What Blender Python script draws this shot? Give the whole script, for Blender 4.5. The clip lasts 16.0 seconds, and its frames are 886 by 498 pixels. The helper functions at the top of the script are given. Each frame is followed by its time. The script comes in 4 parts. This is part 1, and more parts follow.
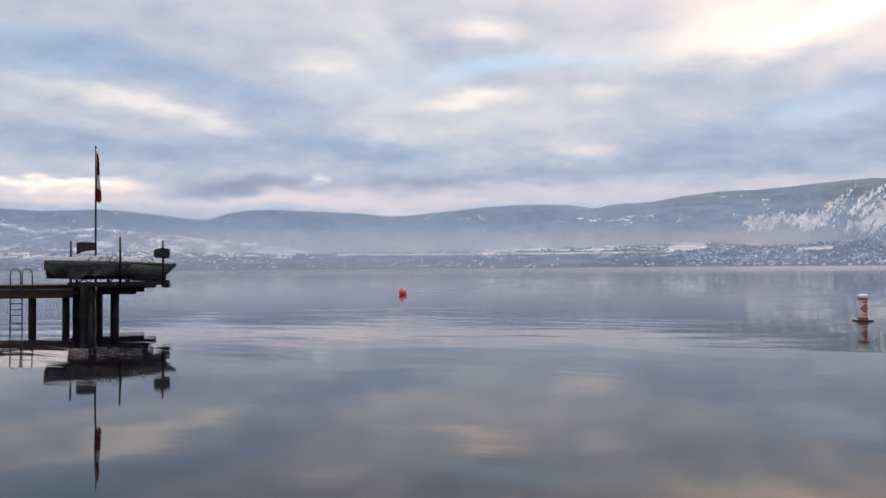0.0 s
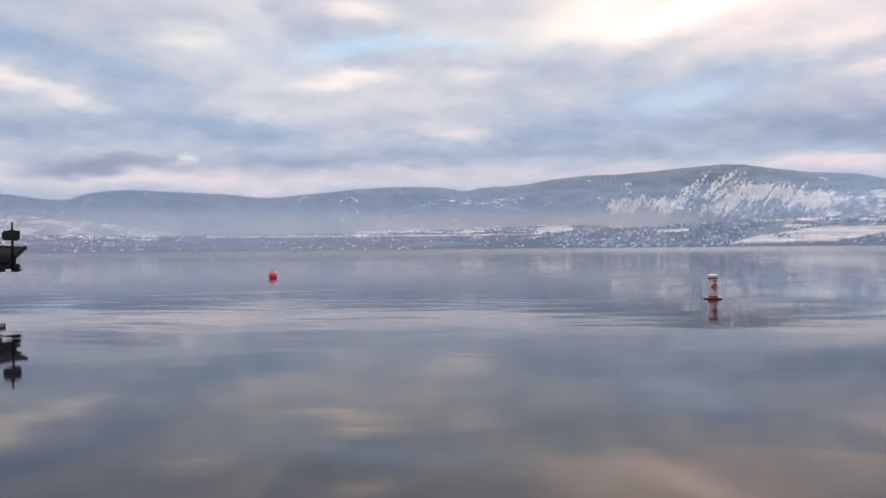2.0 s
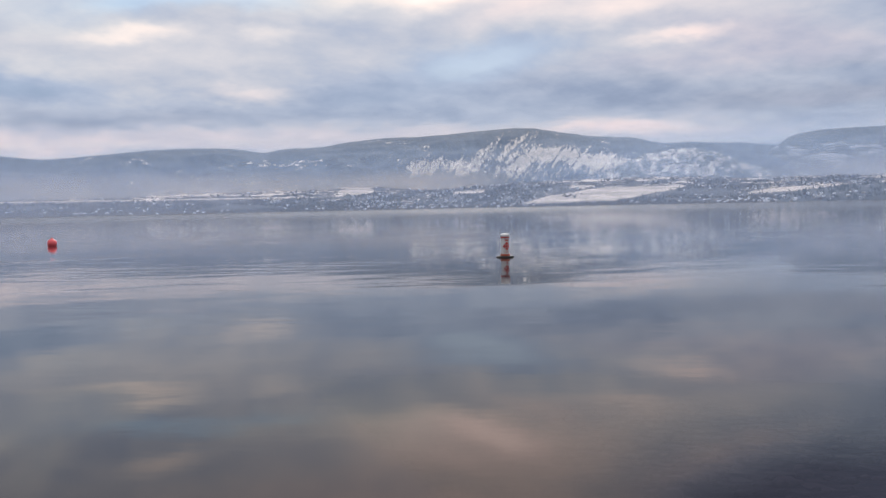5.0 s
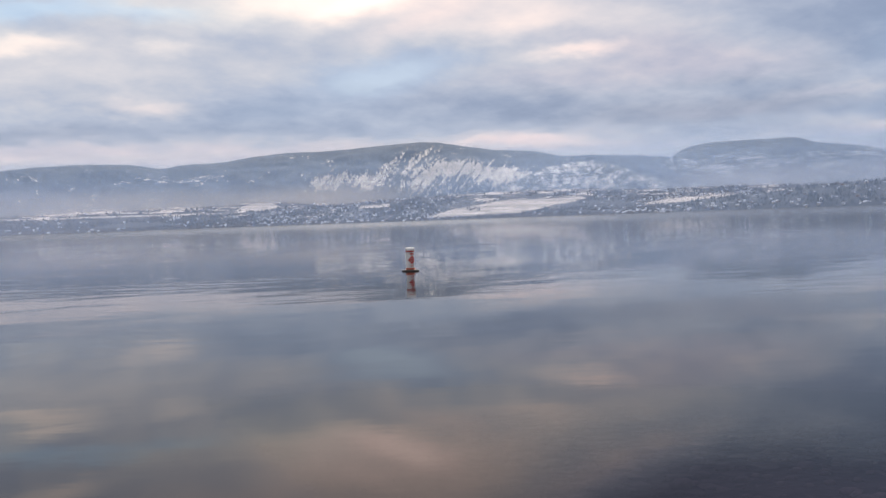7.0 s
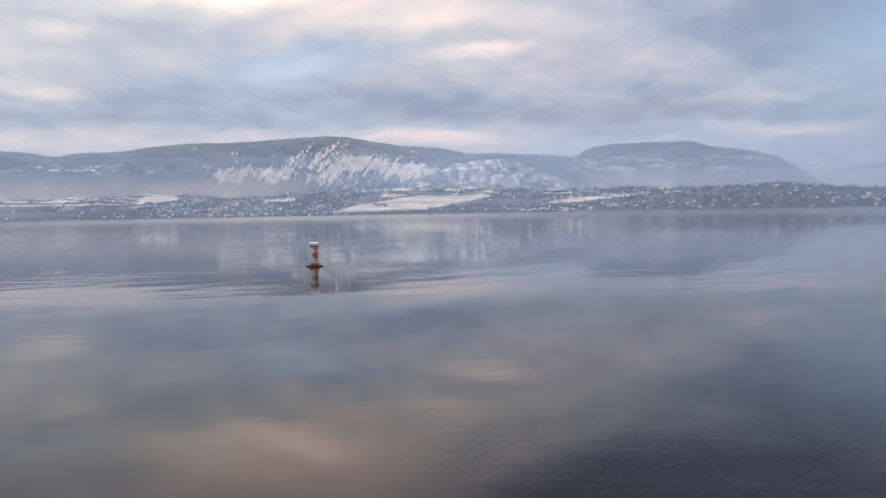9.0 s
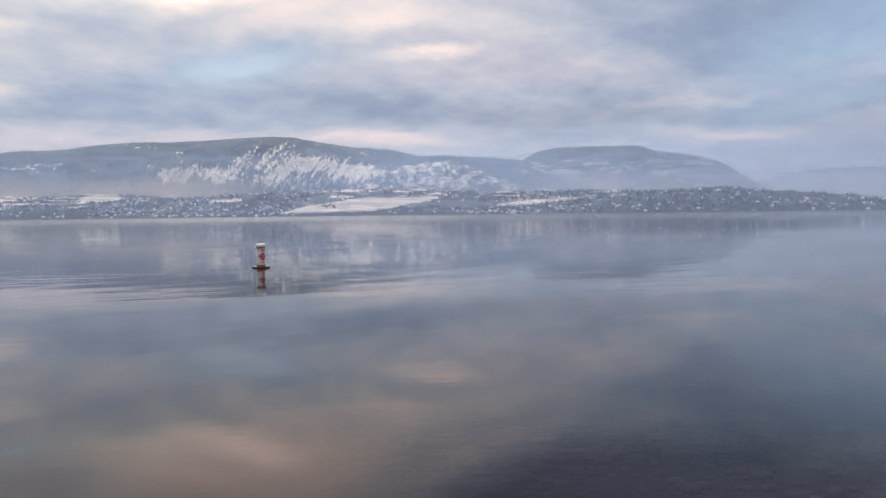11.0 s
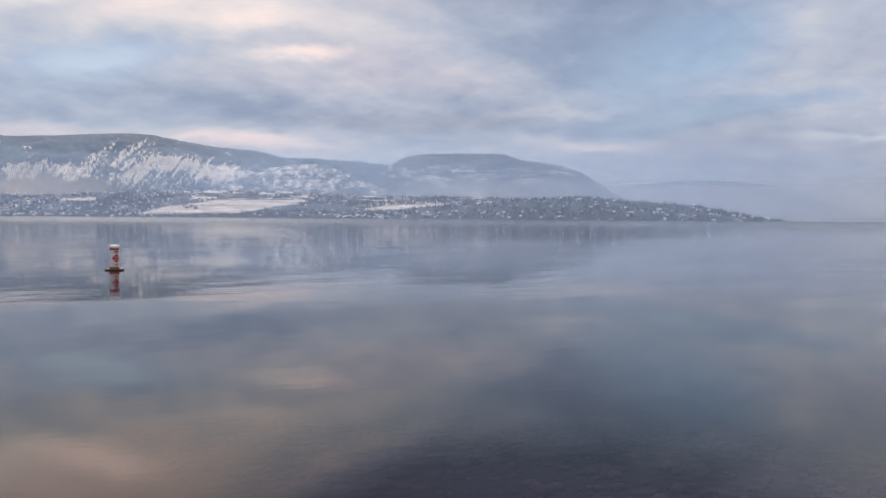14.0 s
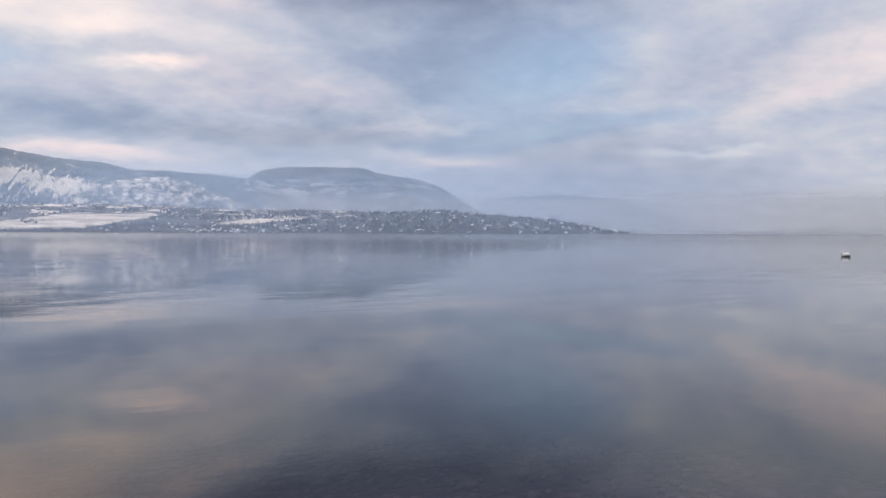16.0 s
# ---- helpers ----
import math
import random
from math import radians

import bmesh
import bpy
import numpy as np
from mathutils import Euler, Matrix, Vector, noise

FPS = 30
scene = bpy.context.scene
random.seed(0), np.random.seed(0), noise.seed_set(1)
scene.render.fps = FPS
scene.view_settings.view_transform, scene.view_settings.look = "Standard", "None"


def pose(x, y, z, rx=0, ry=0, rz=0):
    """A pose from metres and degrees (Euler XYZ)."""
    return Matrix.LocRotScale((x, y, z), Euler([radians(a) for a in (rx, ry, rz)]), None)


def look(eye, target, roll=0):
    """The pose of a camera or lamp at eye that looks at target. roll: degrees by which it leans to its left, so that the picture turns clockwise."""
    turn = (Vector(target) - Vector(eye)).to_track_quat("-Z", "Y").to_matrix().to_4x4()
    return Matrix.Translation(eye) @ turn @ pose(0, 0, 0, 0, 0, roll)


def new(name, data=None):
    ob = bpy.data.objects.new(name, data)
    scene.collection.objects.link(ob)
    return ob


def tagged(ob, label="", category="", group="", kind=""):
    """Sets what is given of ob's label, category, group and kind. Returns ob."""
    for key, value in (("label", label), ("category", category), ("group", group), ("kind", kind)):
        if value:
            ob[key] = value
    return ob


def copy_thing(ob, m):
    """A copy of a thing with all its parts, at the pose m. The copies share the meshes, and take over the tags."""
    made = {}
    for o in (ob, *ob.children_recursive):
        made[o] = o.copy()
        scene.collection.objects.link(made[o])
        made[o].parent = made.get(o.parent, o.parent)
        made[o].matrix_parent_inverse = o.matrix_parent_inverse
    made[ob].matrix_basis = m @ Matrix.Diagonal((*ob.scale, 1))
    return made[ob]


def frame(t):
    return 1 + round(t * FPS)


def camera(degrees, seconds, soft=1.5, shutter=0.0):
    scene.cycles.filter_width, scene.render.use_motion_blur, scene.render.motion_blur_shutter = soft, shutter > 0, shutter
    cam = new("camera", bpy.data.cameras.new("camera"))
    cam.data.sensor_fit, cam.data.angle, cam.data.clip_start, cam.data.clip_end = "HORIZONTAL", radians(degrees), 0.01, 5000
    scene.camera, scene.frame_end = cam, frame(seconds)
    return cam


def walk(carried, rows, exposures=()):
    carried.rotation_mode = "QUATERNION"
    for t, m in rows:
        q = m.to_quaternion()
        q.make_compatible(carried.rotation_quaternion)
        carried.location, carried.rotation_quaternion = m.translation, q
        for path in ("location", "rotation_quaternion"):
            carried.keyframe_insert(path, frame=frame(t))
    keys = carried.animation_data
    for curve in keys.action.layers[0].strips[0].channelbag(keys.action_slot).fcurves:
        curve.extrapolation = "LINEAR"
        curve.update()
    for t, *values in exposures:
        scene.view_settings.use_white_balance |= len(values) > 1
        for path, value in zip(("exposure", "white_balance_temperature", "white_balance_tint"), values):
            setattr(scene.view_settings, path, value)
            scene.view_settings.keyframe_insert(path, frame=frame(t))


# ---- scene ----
cam = camera(54.7, 16.0, soft=1.4)
EYE = 2.0
# seconds, sideways shift in metres, yaw, pitch and lean in degrees
PATH = [
    (0, 0.000, -0.00, 1.22, -0.36),
    (0.5, 0.031, -2.70, 0.84, -0.49),
    (1, 0.062, -4.53, 0.63, -0.41),
    (1.5, 0.076, -6.01, 0.58, -0.38),
    (2, 0.090, -8.45, -0.04, -0.50),
    (2.5, 0.110, -10.74, -0.58, -0.88),
    (3, 0.130, -13.00, -1.05, -1.09),
    (3.5, 0.140, -16.16, -1.65, -0.97),
    (4, 0.150, -18.85, -2.75, -0.81),
    (4.2, 0.155, -19.65, -2.85, -0.85),
    (6.3, 0.201, -24.83, -2.30, -1.85),
    (6.5, 0.205, -25.72, -2.25, -1.93),
    (7, 0.222, -27.95, -1.98, -2.02),
    (7.5, 0.238, -29.41, -1.70, -1.94),
    (8, 0.255, -31.92, -2.05, -1.13),
    (8.5, 0.265, -33.43, -2.12, -0.72),
    (9, 0.275, -34.21, -2.42, -1.04),
    (11.5, 0.290, -38.67, -2.21, -0.46),
    (12, 0.303, -39.72, -2.20, -0.31),
    (12.5, 0.317, -40.59, -2.35, -0.14),
    (13, 0.330, -41.51, -2.39, 0.03),
    (13.5, 0.340, -44.39, -2.18, 0.49),
    (14, 0.350, -46.54, -2.05, 0.40),
    (14.5, 0.360, -48.77, -2.02, 0.34),
    (15, 0.370, -51.13, -1.77, 0.29),
    (15.5, 0.380, -53.25, -1.20, 0.00),
    (16, 0.390, -55.88, -1.09, 0.15),
]
walk(cam, [(t, pose(x, 0, EYE) @ pose(0, 0, 0, 90 + pitch, 0, yaw) @ pose(0, 0, 0, 0, 0, lean)) for t, x, yaw, pitch, lean in PATH],
     [(t, stops, 6720 if t < 6 else 6830, 8.8) for t, stops in ((0, 0.06), (1, 0.08), (2, 0.05), (4, 0.02), (9, 0.05), (12, 0.02), (14, 0.01), (15, 0.03), (16, 0.08))])

# ---------------------------------------------------------------- sky and light
SUN_AZIMUTH, SUN_ELEVATION = 25.0, 38.0

# Clouds: azimuth, elevation, half length, half height (degrees), tilt (degrees), brightness, warmth
CLOUD_BANKS = [
    (-24.5, 5.3, 5.5, 0.36, -1, 0.80, 0.45), (-25, 4.4, 6, 0.5, 0, 0.30, 0.5), (-8, 4.25, 10, 0.4, 0, 0.25, 0.35), (-8.3, 5.65, 0.6, 0.22, 10, 0.5, -0.2),
    (-17, 9.9, 5, 0.45, -14, 0.34, 0.15), (-23, 10.7, 4, 0.5, -8, 0.22, 0.1), (-7.5, 13.3, 2.6, 0.8, 8, 0.34, 0.1), (-4, 15, 2.2, 0.9, -30, 0.22, 0.0),
    (3.2, 15.4, 2.4, 0.55, -6, 0.42, 0.35), (2.4, 11.1, 3.2, 0.5, 6, 0.38, 0.3), (10.3, 11.4, 1.6, 0.5, 0, 0.28, 0.2), (10, 7.5, 2.8, 0.6, 0, 0.2, 0.4),
]
CLOUD_BREAKS = [
    (23, 14.2, 3.4, 0.9, 12, 0.36, 0.35), (25.5, 15.2, 2.2, 0.8, 20, 0.32, 0.35), (18.5, 14.6, 4.0, 1.3, 0, 0.30, 0.2), (27, 13, 3.5, 0.8, 16, 0.22, 0.4),
    (37.2, 10.5, 3.6, 0.42, 3, 0.40, 0.5), (33, 12.6, 5.5, 1.0, 6, 0.34, 0.4), (9.8, 7.9, 2.5, 0.5, 0, 0.16, 0.2), (33, 5.0, 4.5, 0.45, -3, 0.30, 0.6),
    (48.5, 9.9, 4, 0.8, -10, 0.16, 0.25), (52.5, 6.9, 3, 0.35, 4, 0.12, 0.3), (57, 4.7, 2.5, 0.4, 0, 0.3, 0.5), (78, 8.3, 5, 0.7, 12, 0.18, 0.5),
    (82, 11.0, 7, 1.6, 12, 0.24, 0.5),
]
CLOUD_STREAKS = [
    # clouds above 19 degrees lie out of view, added to warm the water's reflections
    (72.5, 5.3, 3.2, 0.25, 2, 0.24, -0.1), (42, 12.2, 6, 0.8, -12, 0.16, 0.15), (24, 21.5, 15, 2.6, -6, 0.8, 0.7), (30, 19.5, 45, 4.0, 0, 0.0, 0.35), (6, 4.7, 36, 0.8, 0, 0.13, 0.55),
    (0, 17.4, 24, 1.8, 0, 0.16, 0.0), (-3, 12.3, 5, 1.4, 0, 0.16, -0.2), (5, 10.2, 8, 1.2, 0, 0.14, 0.1), (-2.5, 9.0, 3.5, 0.8, 0, 0.12, 0.0),
    (12, 19.5, 8, 1.6, 8, 0.25, 0.35), (40, 15.5, 5, 1.0, -25, 0.2, 0.4),
    (25, 16.0, 10, 2.2, -4, 0.54, 0.65), (44, 9.6, 7, 1.6, -12, 0.08, 0.5), (14, 13.7, 7, 1.2, 0, 0.28, 0.0), (36, 8.8, 6, 0.8, 0, 0.05, 0.3),
]
CLOUD_SHADES = [
    (20, 6.6, 13, 1.5, 0, -0.09, -0.2),
    (-14, 5.2, 5.0, 0.55, 3, -0.42, -0.1), (-25, 13, 6, 1.5, 0, -0.14, -0.7), (-15, 11.5, 6, 0.9, -14, -0.16, -0.5), (-20, 7.6, 9, 0.9, -4, -0.18, -0.3), (36, 7.4, 9, 1.6, -2, -0.16, -0.1),
    (-6, 7.9, 6, 0.7, -6, -0.24, -0.5), (3, 13.1, 3.2, 0.6, 6, 0.02, -1.1), (9, 13.4, 3, 0.5, 0, 0.02, -0.6), (2, 5.9, 9, 0.6, 2, -0.20, -0.1),
    (24.5, 9.6, 4.5, 1.2, 8, -0.14, -0.8), (16, 7.6, 6, 0.8, 0, -0.14, -0.2), (32, 6.9, 7, 0.7, -4, -0.10, -0.1), (20, 6.2, 6, 0.6, 0, -0.14, -0.1),
]
CLOUD_VEILS = [
    (48, 7.4, 4, 0.7, -6, -0.14, -0.3), (62, 10.3, 5.5, 2.2, 15, -0.14, -0.8), (57, 13.5, 6, 3.4, 0, -0.16, -0.2), (64, 12.5, 5, 3, 0, -0.08, -0.2), (45, 5, 5, 0.7, 0, -0.14, -0.3), (59, 6.3, 7, 0.7, 4, -0.16, -0.3),
    # the cloud at 53, 19.8 is added above the view to darken reflections
    (66, 7, 9, 0.8, 6, -0.12, -0.5), (52, 10, 9, 3, 0, -0.20, -0.2), (70, 3, 12, 1.5, 0, -0.1, 0.0), (-24, 17, 5, 1.5, 0, -0.06, -0.2), (53, 19.8, 14, 4.0, 0, -1.4, -0.2),
    (46, 6.2, 7, 0.8, 0, -0.18, 0.1), (66, 4.6, 10, 1.8, 0, -0.16, 0.05), (75, 10.5, 7, 2.0, 15, -0.12, 0.0),

]


class Nodes:
    """Short hand for building a node tree."""

    def __init__(self, tree):
        self.tree = tree
        tree.nodes.clear()

    def add(self, kind, **inputs):
        node = self.tree.nodes.new(kind)
        for key, value in inputs.items():
            self.feed(node, int(key[1:]) if key[0] == "i" and key[1:].isdigit() else key.replace("_", " "), value)
        return node

    def feed(self, node, key, value):
        socket = node.inputs[key]
        if isinstance(value, bpy.types.NodeSocket):
            self.tree.links.new(value, socket)
        elif isinstance(value, bpy.types.Node):
            self.tree.links.new(value.outputs[0], socket)
        else:
            socket.default_value = value

    def math(self, op, a, b=0.0, c=0.0, clamp=False):
        node = self.add("ShaderNodeMath", i0=a, i1=b, i2=c)
        node.operation, node.use_clamp = op, clamp
        return node

    def vec(self, op, a, b=(0, 0, 0), c=(0, 0, 0)):
        node = self.add("ShaderNodeVectorMath", i0=a, i1=b, i2=c)
        node.operation = op
        return node

    def noise(self, vector, scale, detail=4.0, rough=0.55, distort=0.0):
        return self.add("ShaderNodeTexNoise", Vector=vector, Scale=scale, Detail=detail, Roughness=rough, Distortion=distort)

    def ramp(self, fac, stops):
        node = self.add("ShaderNodeValToRGB", Fac=fac)
        band = node.color_ramp.elements
        while len(band) < len(stops):
            band.new(0.5)
        for e, (at, col) in zip(band, stops):
            e.position, e.color = at, (*col, 1)
        return node

    def span(self, value, a, b, lo=0.0, hi=1.0):
        node = self.add("ShaderNodeMapRange", i0=value, i1=a, i2=b, i3=lo, i4=hi)
        node.interpolation_type = "SMOOTHSTEP"
        return node

    def mix(self, fac, a, b, blend="MIX"):
        node = self.tree.nodes.new("ShaderNodeMix")
        node.data_type, node.blend_type = "RGBA", blend
        self.feed(node, 0, fac)
        self.feed(node, 6, a)
        self.feed(node, 7, b)
        return node.outputs[2]


def build_sky():
    world = bpy.data.worlds.new("overcast_sky")
    scene.world = world
    world.use_nodes = True
    n = Nodes(world.node_tree)
    way = n.add("ShaderNodeTexCoord").outputs["Generated"]
    xyz = n.add("ShaderNodeSeparateXYZ", Vector=way)
    azimuth = n.math("MULTIPLY", n.math("ARCTAN2", xyz.outputs[0], xyz.outputs[1]), 57.2958)
    height = n.math("MULTIPLY", n.math("ARCSINE", xyz.outputs[2]), 57.2958)
    # the cloud layer: a flat sheet overhead, so that its lumps flatten and shrink towards the horizon
    lift = n.math("MAXIMUM", n.math("ADD", xyz.outputs[2], 0.26), 0.05)
    layer = n.vec("DIVIDE", n.add("ShaderNodeCombineXYZ", X=xyz.outputs[0], Y=xyz.outputs[1]), n.add("ShaderNodeCombineXYZ", X=lift, Y=lift, Z=1.0))
    # ragged edges: the clouds' outlines are pushed about by three sizes of noise
    half = (0.5, 0.5, 0.5)
    warp_a = n.vec("SUBTRACT", n.noise(layer, 3.4, 3.0, 0.5).outputs["Color"], half)
    warp_b = n.vec("SUBTRACT", n.noise(layer, 13.0, 3.0, 0.5).outputs["Color"], half)
    spot = n.add("ShaderNodeCombineXYZ", X=azimuth, Y=height)
    spot = n.vec("MULTIPLY_ADD", warp_a, (4.2, 1.7, 0), spot)
    spot = n.vec("MULTIPLY_ADD", warp_b, (1.9, 1.0, 0), spot)
    broad = n.noise(layer, 3.0, 2.0, 0.5, 0.2)
    lumps = n.noise(layer, 8.5, 7.0, 0.56, 0.15)
    grain = n.math("MULTIPLY_ADD", lumps, 0.6, n.math("MULTIPLY", broad, 0.4))
    light = n.math("MULTIPLY_ADD", grain, 0.68, 0.23)
    # an overcast sky is brightest overhead
    light = n.math("ADD", light, n.span(height, 26, 60, 0.0, 0.5))
    warm = n.math("MULTIPLY_ADD", grain, 0.6, -0.30)
    for group in (CLOUD_BANKS, CLOUD_BREAKS, CLOUD_STREAKS, CLOUD_SHADES, CLOUD_VEILS):
        for a, e, long, tall, tilt, bright, warmth in group:
            off = n.add("ShaderNodeMapping", Vector=spot)
            off.vector_type = "TEXTURE"
            n.feed(off, "Location", (a, e, 0))
            n.feed(off, "Rotation", (0, 0, radians(tilt)))
            n.feed(off, "Scale", (long, tall, 1))
            square = n.vec("DOT_PRODUCT", off, off).outputs["Value"]
            blob = n.math("POWER", 0.42, n.math("POWER", square, 1.15))
            light = n.math("MULTIPLY_ADD", blob, bright, light)
            warm = n.math("MULTIPLY_ADD", blob, warmth, warm)
    tone = n.ramp(n.math("MULTIPLY", light, 0.5, clamp=True), [
        (0.0, (0.20, 0.235, 0.36)), (0.14, (0.315, 0.365, 0.515)), (0.25, (0.455, 0.505, 0.655)),
        (0.40, (0.69, 0.70, 0.775)), (0.54, (0.94, 0.89, 0.885)), (0.8, (1.37, 1.26, 1.21))])
    tint = n.ramp(n.math("MULTIPLY_ADD", warm, 0.5, 0.5, clamp=True), [
        (0.0, (0.82, 1.03, 1.17)), (0.5, (1.0, 1.0, 0.99)), (1.0, (1.13, 0.95, 0.94))])
    clouds = n.mix(1.0, tone.outputs[0], tint.outputs[0], "MULTIPLY")
    # smooth grey haze low over the water
    low = n.span(height, 0.5, 4.0, 0.75, 0.0)
    clouds = n.mix(low, clouds, (0.42, 0.445, 0.53, 1))
    clear = n.add("ShaderNodeTexSky")
    clear.sky_type, clear.sun_disc = "NISHITA", False
    clear.sun_elevation, clear.sun_rotation = radians(SUN_ELEVATION), radians(SUN_AZIMUTH)
    clear = n.vec("SCALE", clear)
    clear.inputs["Scale"].default_value = 0.1
    cover = n.span(warm, -0.9, -0.3, 0.7, 0.97)
    both = n.mix(cover, clear.outputs[0], clouds)
    back = n.add("ShaderNodeBackground", Color=both, Strength=1.0)
    n.add("ShaderNodeOutputWorld", Surface=back)


build_sky()
sun = new("sun", bpy.data.lights.new("sun", "SUN"))
sun.data.energy, sun.data.angle, sun.data.color = 2.5, radians(14), (1.0, 0.96, 0.92)
sun.matrix_world = look((0, 0, 0), [-math.sin(radians(SUN_AZIMUTH)) * math.cos(radians(SUN_ELEVATION)), -math.cos(radians(SUN_AZIMUTH)) * math.cos(radians(SUN_ELEVATION)), -math.sin(radians(SUN_ELEVATION))])

# ---------------------------------------------------------------- materials
def material(name):
    mat = bpy.data.materials.new(name)
    mat.use_nodes = True
    return mat, Nodes(mat.node_tree)


def finish(n, surface):
    n.add("ShaderNodeOutputMaterial", Surface=surface)


def worn(name, light, dark, scale, rough=0.6, metal=0.0, bump=0.3, stretch=(1, 1, 1), fine=7.0, depth=0.01):
    """A surface of two tones, varied coarsely and finely, with relief."""
    mat, n = material(name)
    at = n.vec("MULTIPLY", n.add("ShaderNodeTexCoord").outputs["Object"], stretch)
    coarse, grain = n.noise(at, scale, 5.0, 0.6, 0.4), n.noise(at, scale * fine, 4.0, 0.6)
    both = n.math("MULTIPLY_ADD", grain, 0.45, n.math("MULTIPLY", coarse, 0.55))
    chance = n.add("ShaderNodeObjectInfo").outputs["Random"]
    fac = n.math("ADD", n.span(both, 0.34, 0.66), n.math("MULTIPLY_ADD", chance, 0.3, -0.15), clamp=True)
    col = n.mix(fac, (*dark, 1), (*light, 1))
    relief = n.add("ShaderNodeBump", Strength=bump, Distance=depth, Height=both)
    shade = n.add("ShaderNodeBsdfPrincipled", Base_Color=col, Metallic=metal, Normal=relief,
                  Roughness=n.span(grain, 0.3, 0.7, max(0.05, rough - 0.12), min(1, rough + 0.12)))
    finish(n, shade)
    return mat


deck_wood = worn("weathered_deck_wood", (0.075, 0.050, 0.045), (0.032, 0.021, 0.020), 1.6, 0.75, stretch=(0.35, 5, 5))
fascia_wood = worn("red_brown_stringer_wood", (0.075, 0.036, 0.032), (0.022, 0.013, 0.013), 1.3, 0.7, stretch=(0.3, 3, 5))
pile_wood = worn("dark_wet_pile_wood", (0.024, 0.017, 0.017), (0.008, 0.0065, 0.0065), 2.2, 0.65, stretch=(4, 4, 0.5), bump=0.6, depth=0.02)
tar_wood = worn("tarred_pile_wood", (0.012, 0.0105, 0.011), (0.005, 0.0045, 0.005), 2.2, 0.7, stretch=(4, 4, 0.5), bump=0.6, depth=0.02)
dark_steel = worn("dark_painted_steel", (0.05, 0.05, 0.055), (0.02, 0.02, 0.024), 5.0, 0.45, 0.6)
# the wide tone range puts wet sheen and fold shade into the cloth
tarp_cloth = worn("grey_green_tarpaulin", (0.066, 0.068, 0.076), (0.009, 0.010, 0.012), 1.5, 0.40, bump=0.5, depth=0.03)
hull_paint = worn("grey_hull_paint", (0.11, 0.113, 0.123), (0.055, 0.057, 0.062), 2.0, 0.35)
black_cover = worn("black_vinyl_cover", (0.030, 0.030, 0.036), (0.014, 0.014, 0.018), 3.0, 0.5, bump=0.5)
rope_fibre = worn("dark_rope", (0.06, 0.055, 0.05), (0.025, 0.022, 0.02), 12.0, 0.8)
# snow on the cover is greyed in its colour for backlit shade
thin_shaded_snow = worn("thin_shaded_snow_on_cover", (0.34, 0.35, 0.39), (0.11, 0.115, 0.13), 3.0, 0.65, bump=0.4, depth=0.03)
flag_red = worn("faded_red_cloth", (0.42, 0.03, 0.035), (0.26, 0.02, 0.028), 3.0, 0.85)
bright_white = worn("bright_white_plastic", (0.92, 0.90, 0.89), (0.78, 0.76, 0.76), 4.0, 0.5, bump=0.1)
flag_white = worn("white_cloth", (0.78, 0.76, 0.76), (0.6, 0.59, 0.6), 3.0, 0.85)
buoy_white = worn("white_buoy_plastic", (0.80, 0.79, 0.78), (0.62, 0.61, 0.60), 6.0, 0.4, bump=0.1)
buoy_orange = worn("orange_red_buoy_paint", (0.62, 0.035, 0.025), (0.42, 0.022, 0.022), 6.0, 0.4, bump=0.1)
buoy_rust = worn("faded_orange_brown_paint", (0.48, 0.085, 0.03), (0.28, 0.045, 0.02), 6.0, 0.5, bump=0.1)
buoy_black = worn("black_rubber", (0.04, 0.028, 0.026), (0.02, 0.014, 0.014), 6.0, 0.55)
ball_red = worn("fluorescent_red_vinyl", (1.0, 0.16, 0.18), (1.0, 0.12, 0.14), 4.0, 0.35, bump=0.1)
float_dark = worn("dark_float", (0.05, 0.05, 0.06), (0.025, 0.025, 0.03), 6.0, 0.5)
shutter_dark = worn("dark_window_glass", (0.05, 0.055, 0.07), (0.03, 0.033, 0.04), 0.4, 0.15)
chimney_brick = worn("chimney_brick", (0.30, 0.19, 0.16), (0.20, 0.13, 0.11), 1.0, 0.85)
house_walls = [
    worn("white_house_paint", (0.78, 0.77, 0.75), (0.66, 0.65, 0.64), 0.5, 0.7),
    worn("tan_house_siding", (0.42, 0.35, 0.28), (0.32, 0.27, 0.22), 0.5, 0.75),
    worn("grey_house_siding", (0.30, 0.31, 0.33), (0.22, 0.23, 0.25), 0.5, 0.75),
    worn("brown_house_timber", (0.20, 0.13, 0.09), (0.13, 0.085, 0.06), 0.5, 0.75),
]
house_roofs = [worn("snowed_roof", (0.76, 0.77, 0.80), (0.45, 0.46, 0.50), 0.25, 0.7), worn("bare_dark_roof", (0.14, 0.13, 0.135), (0.08, 0.075, 0.08), 0.3, 0.8)]
conifer_green = worn("frosted_conifer", (0.070, 0.088, 0.095), (0.028, 0.040, 0.045), 0.05, 0.9)
bush_brown = worn("bare_broadleaf_twigs", (0.13, 0.11, 0.105), (0.065, 0.055, 0.055), 0.05, 0.9)


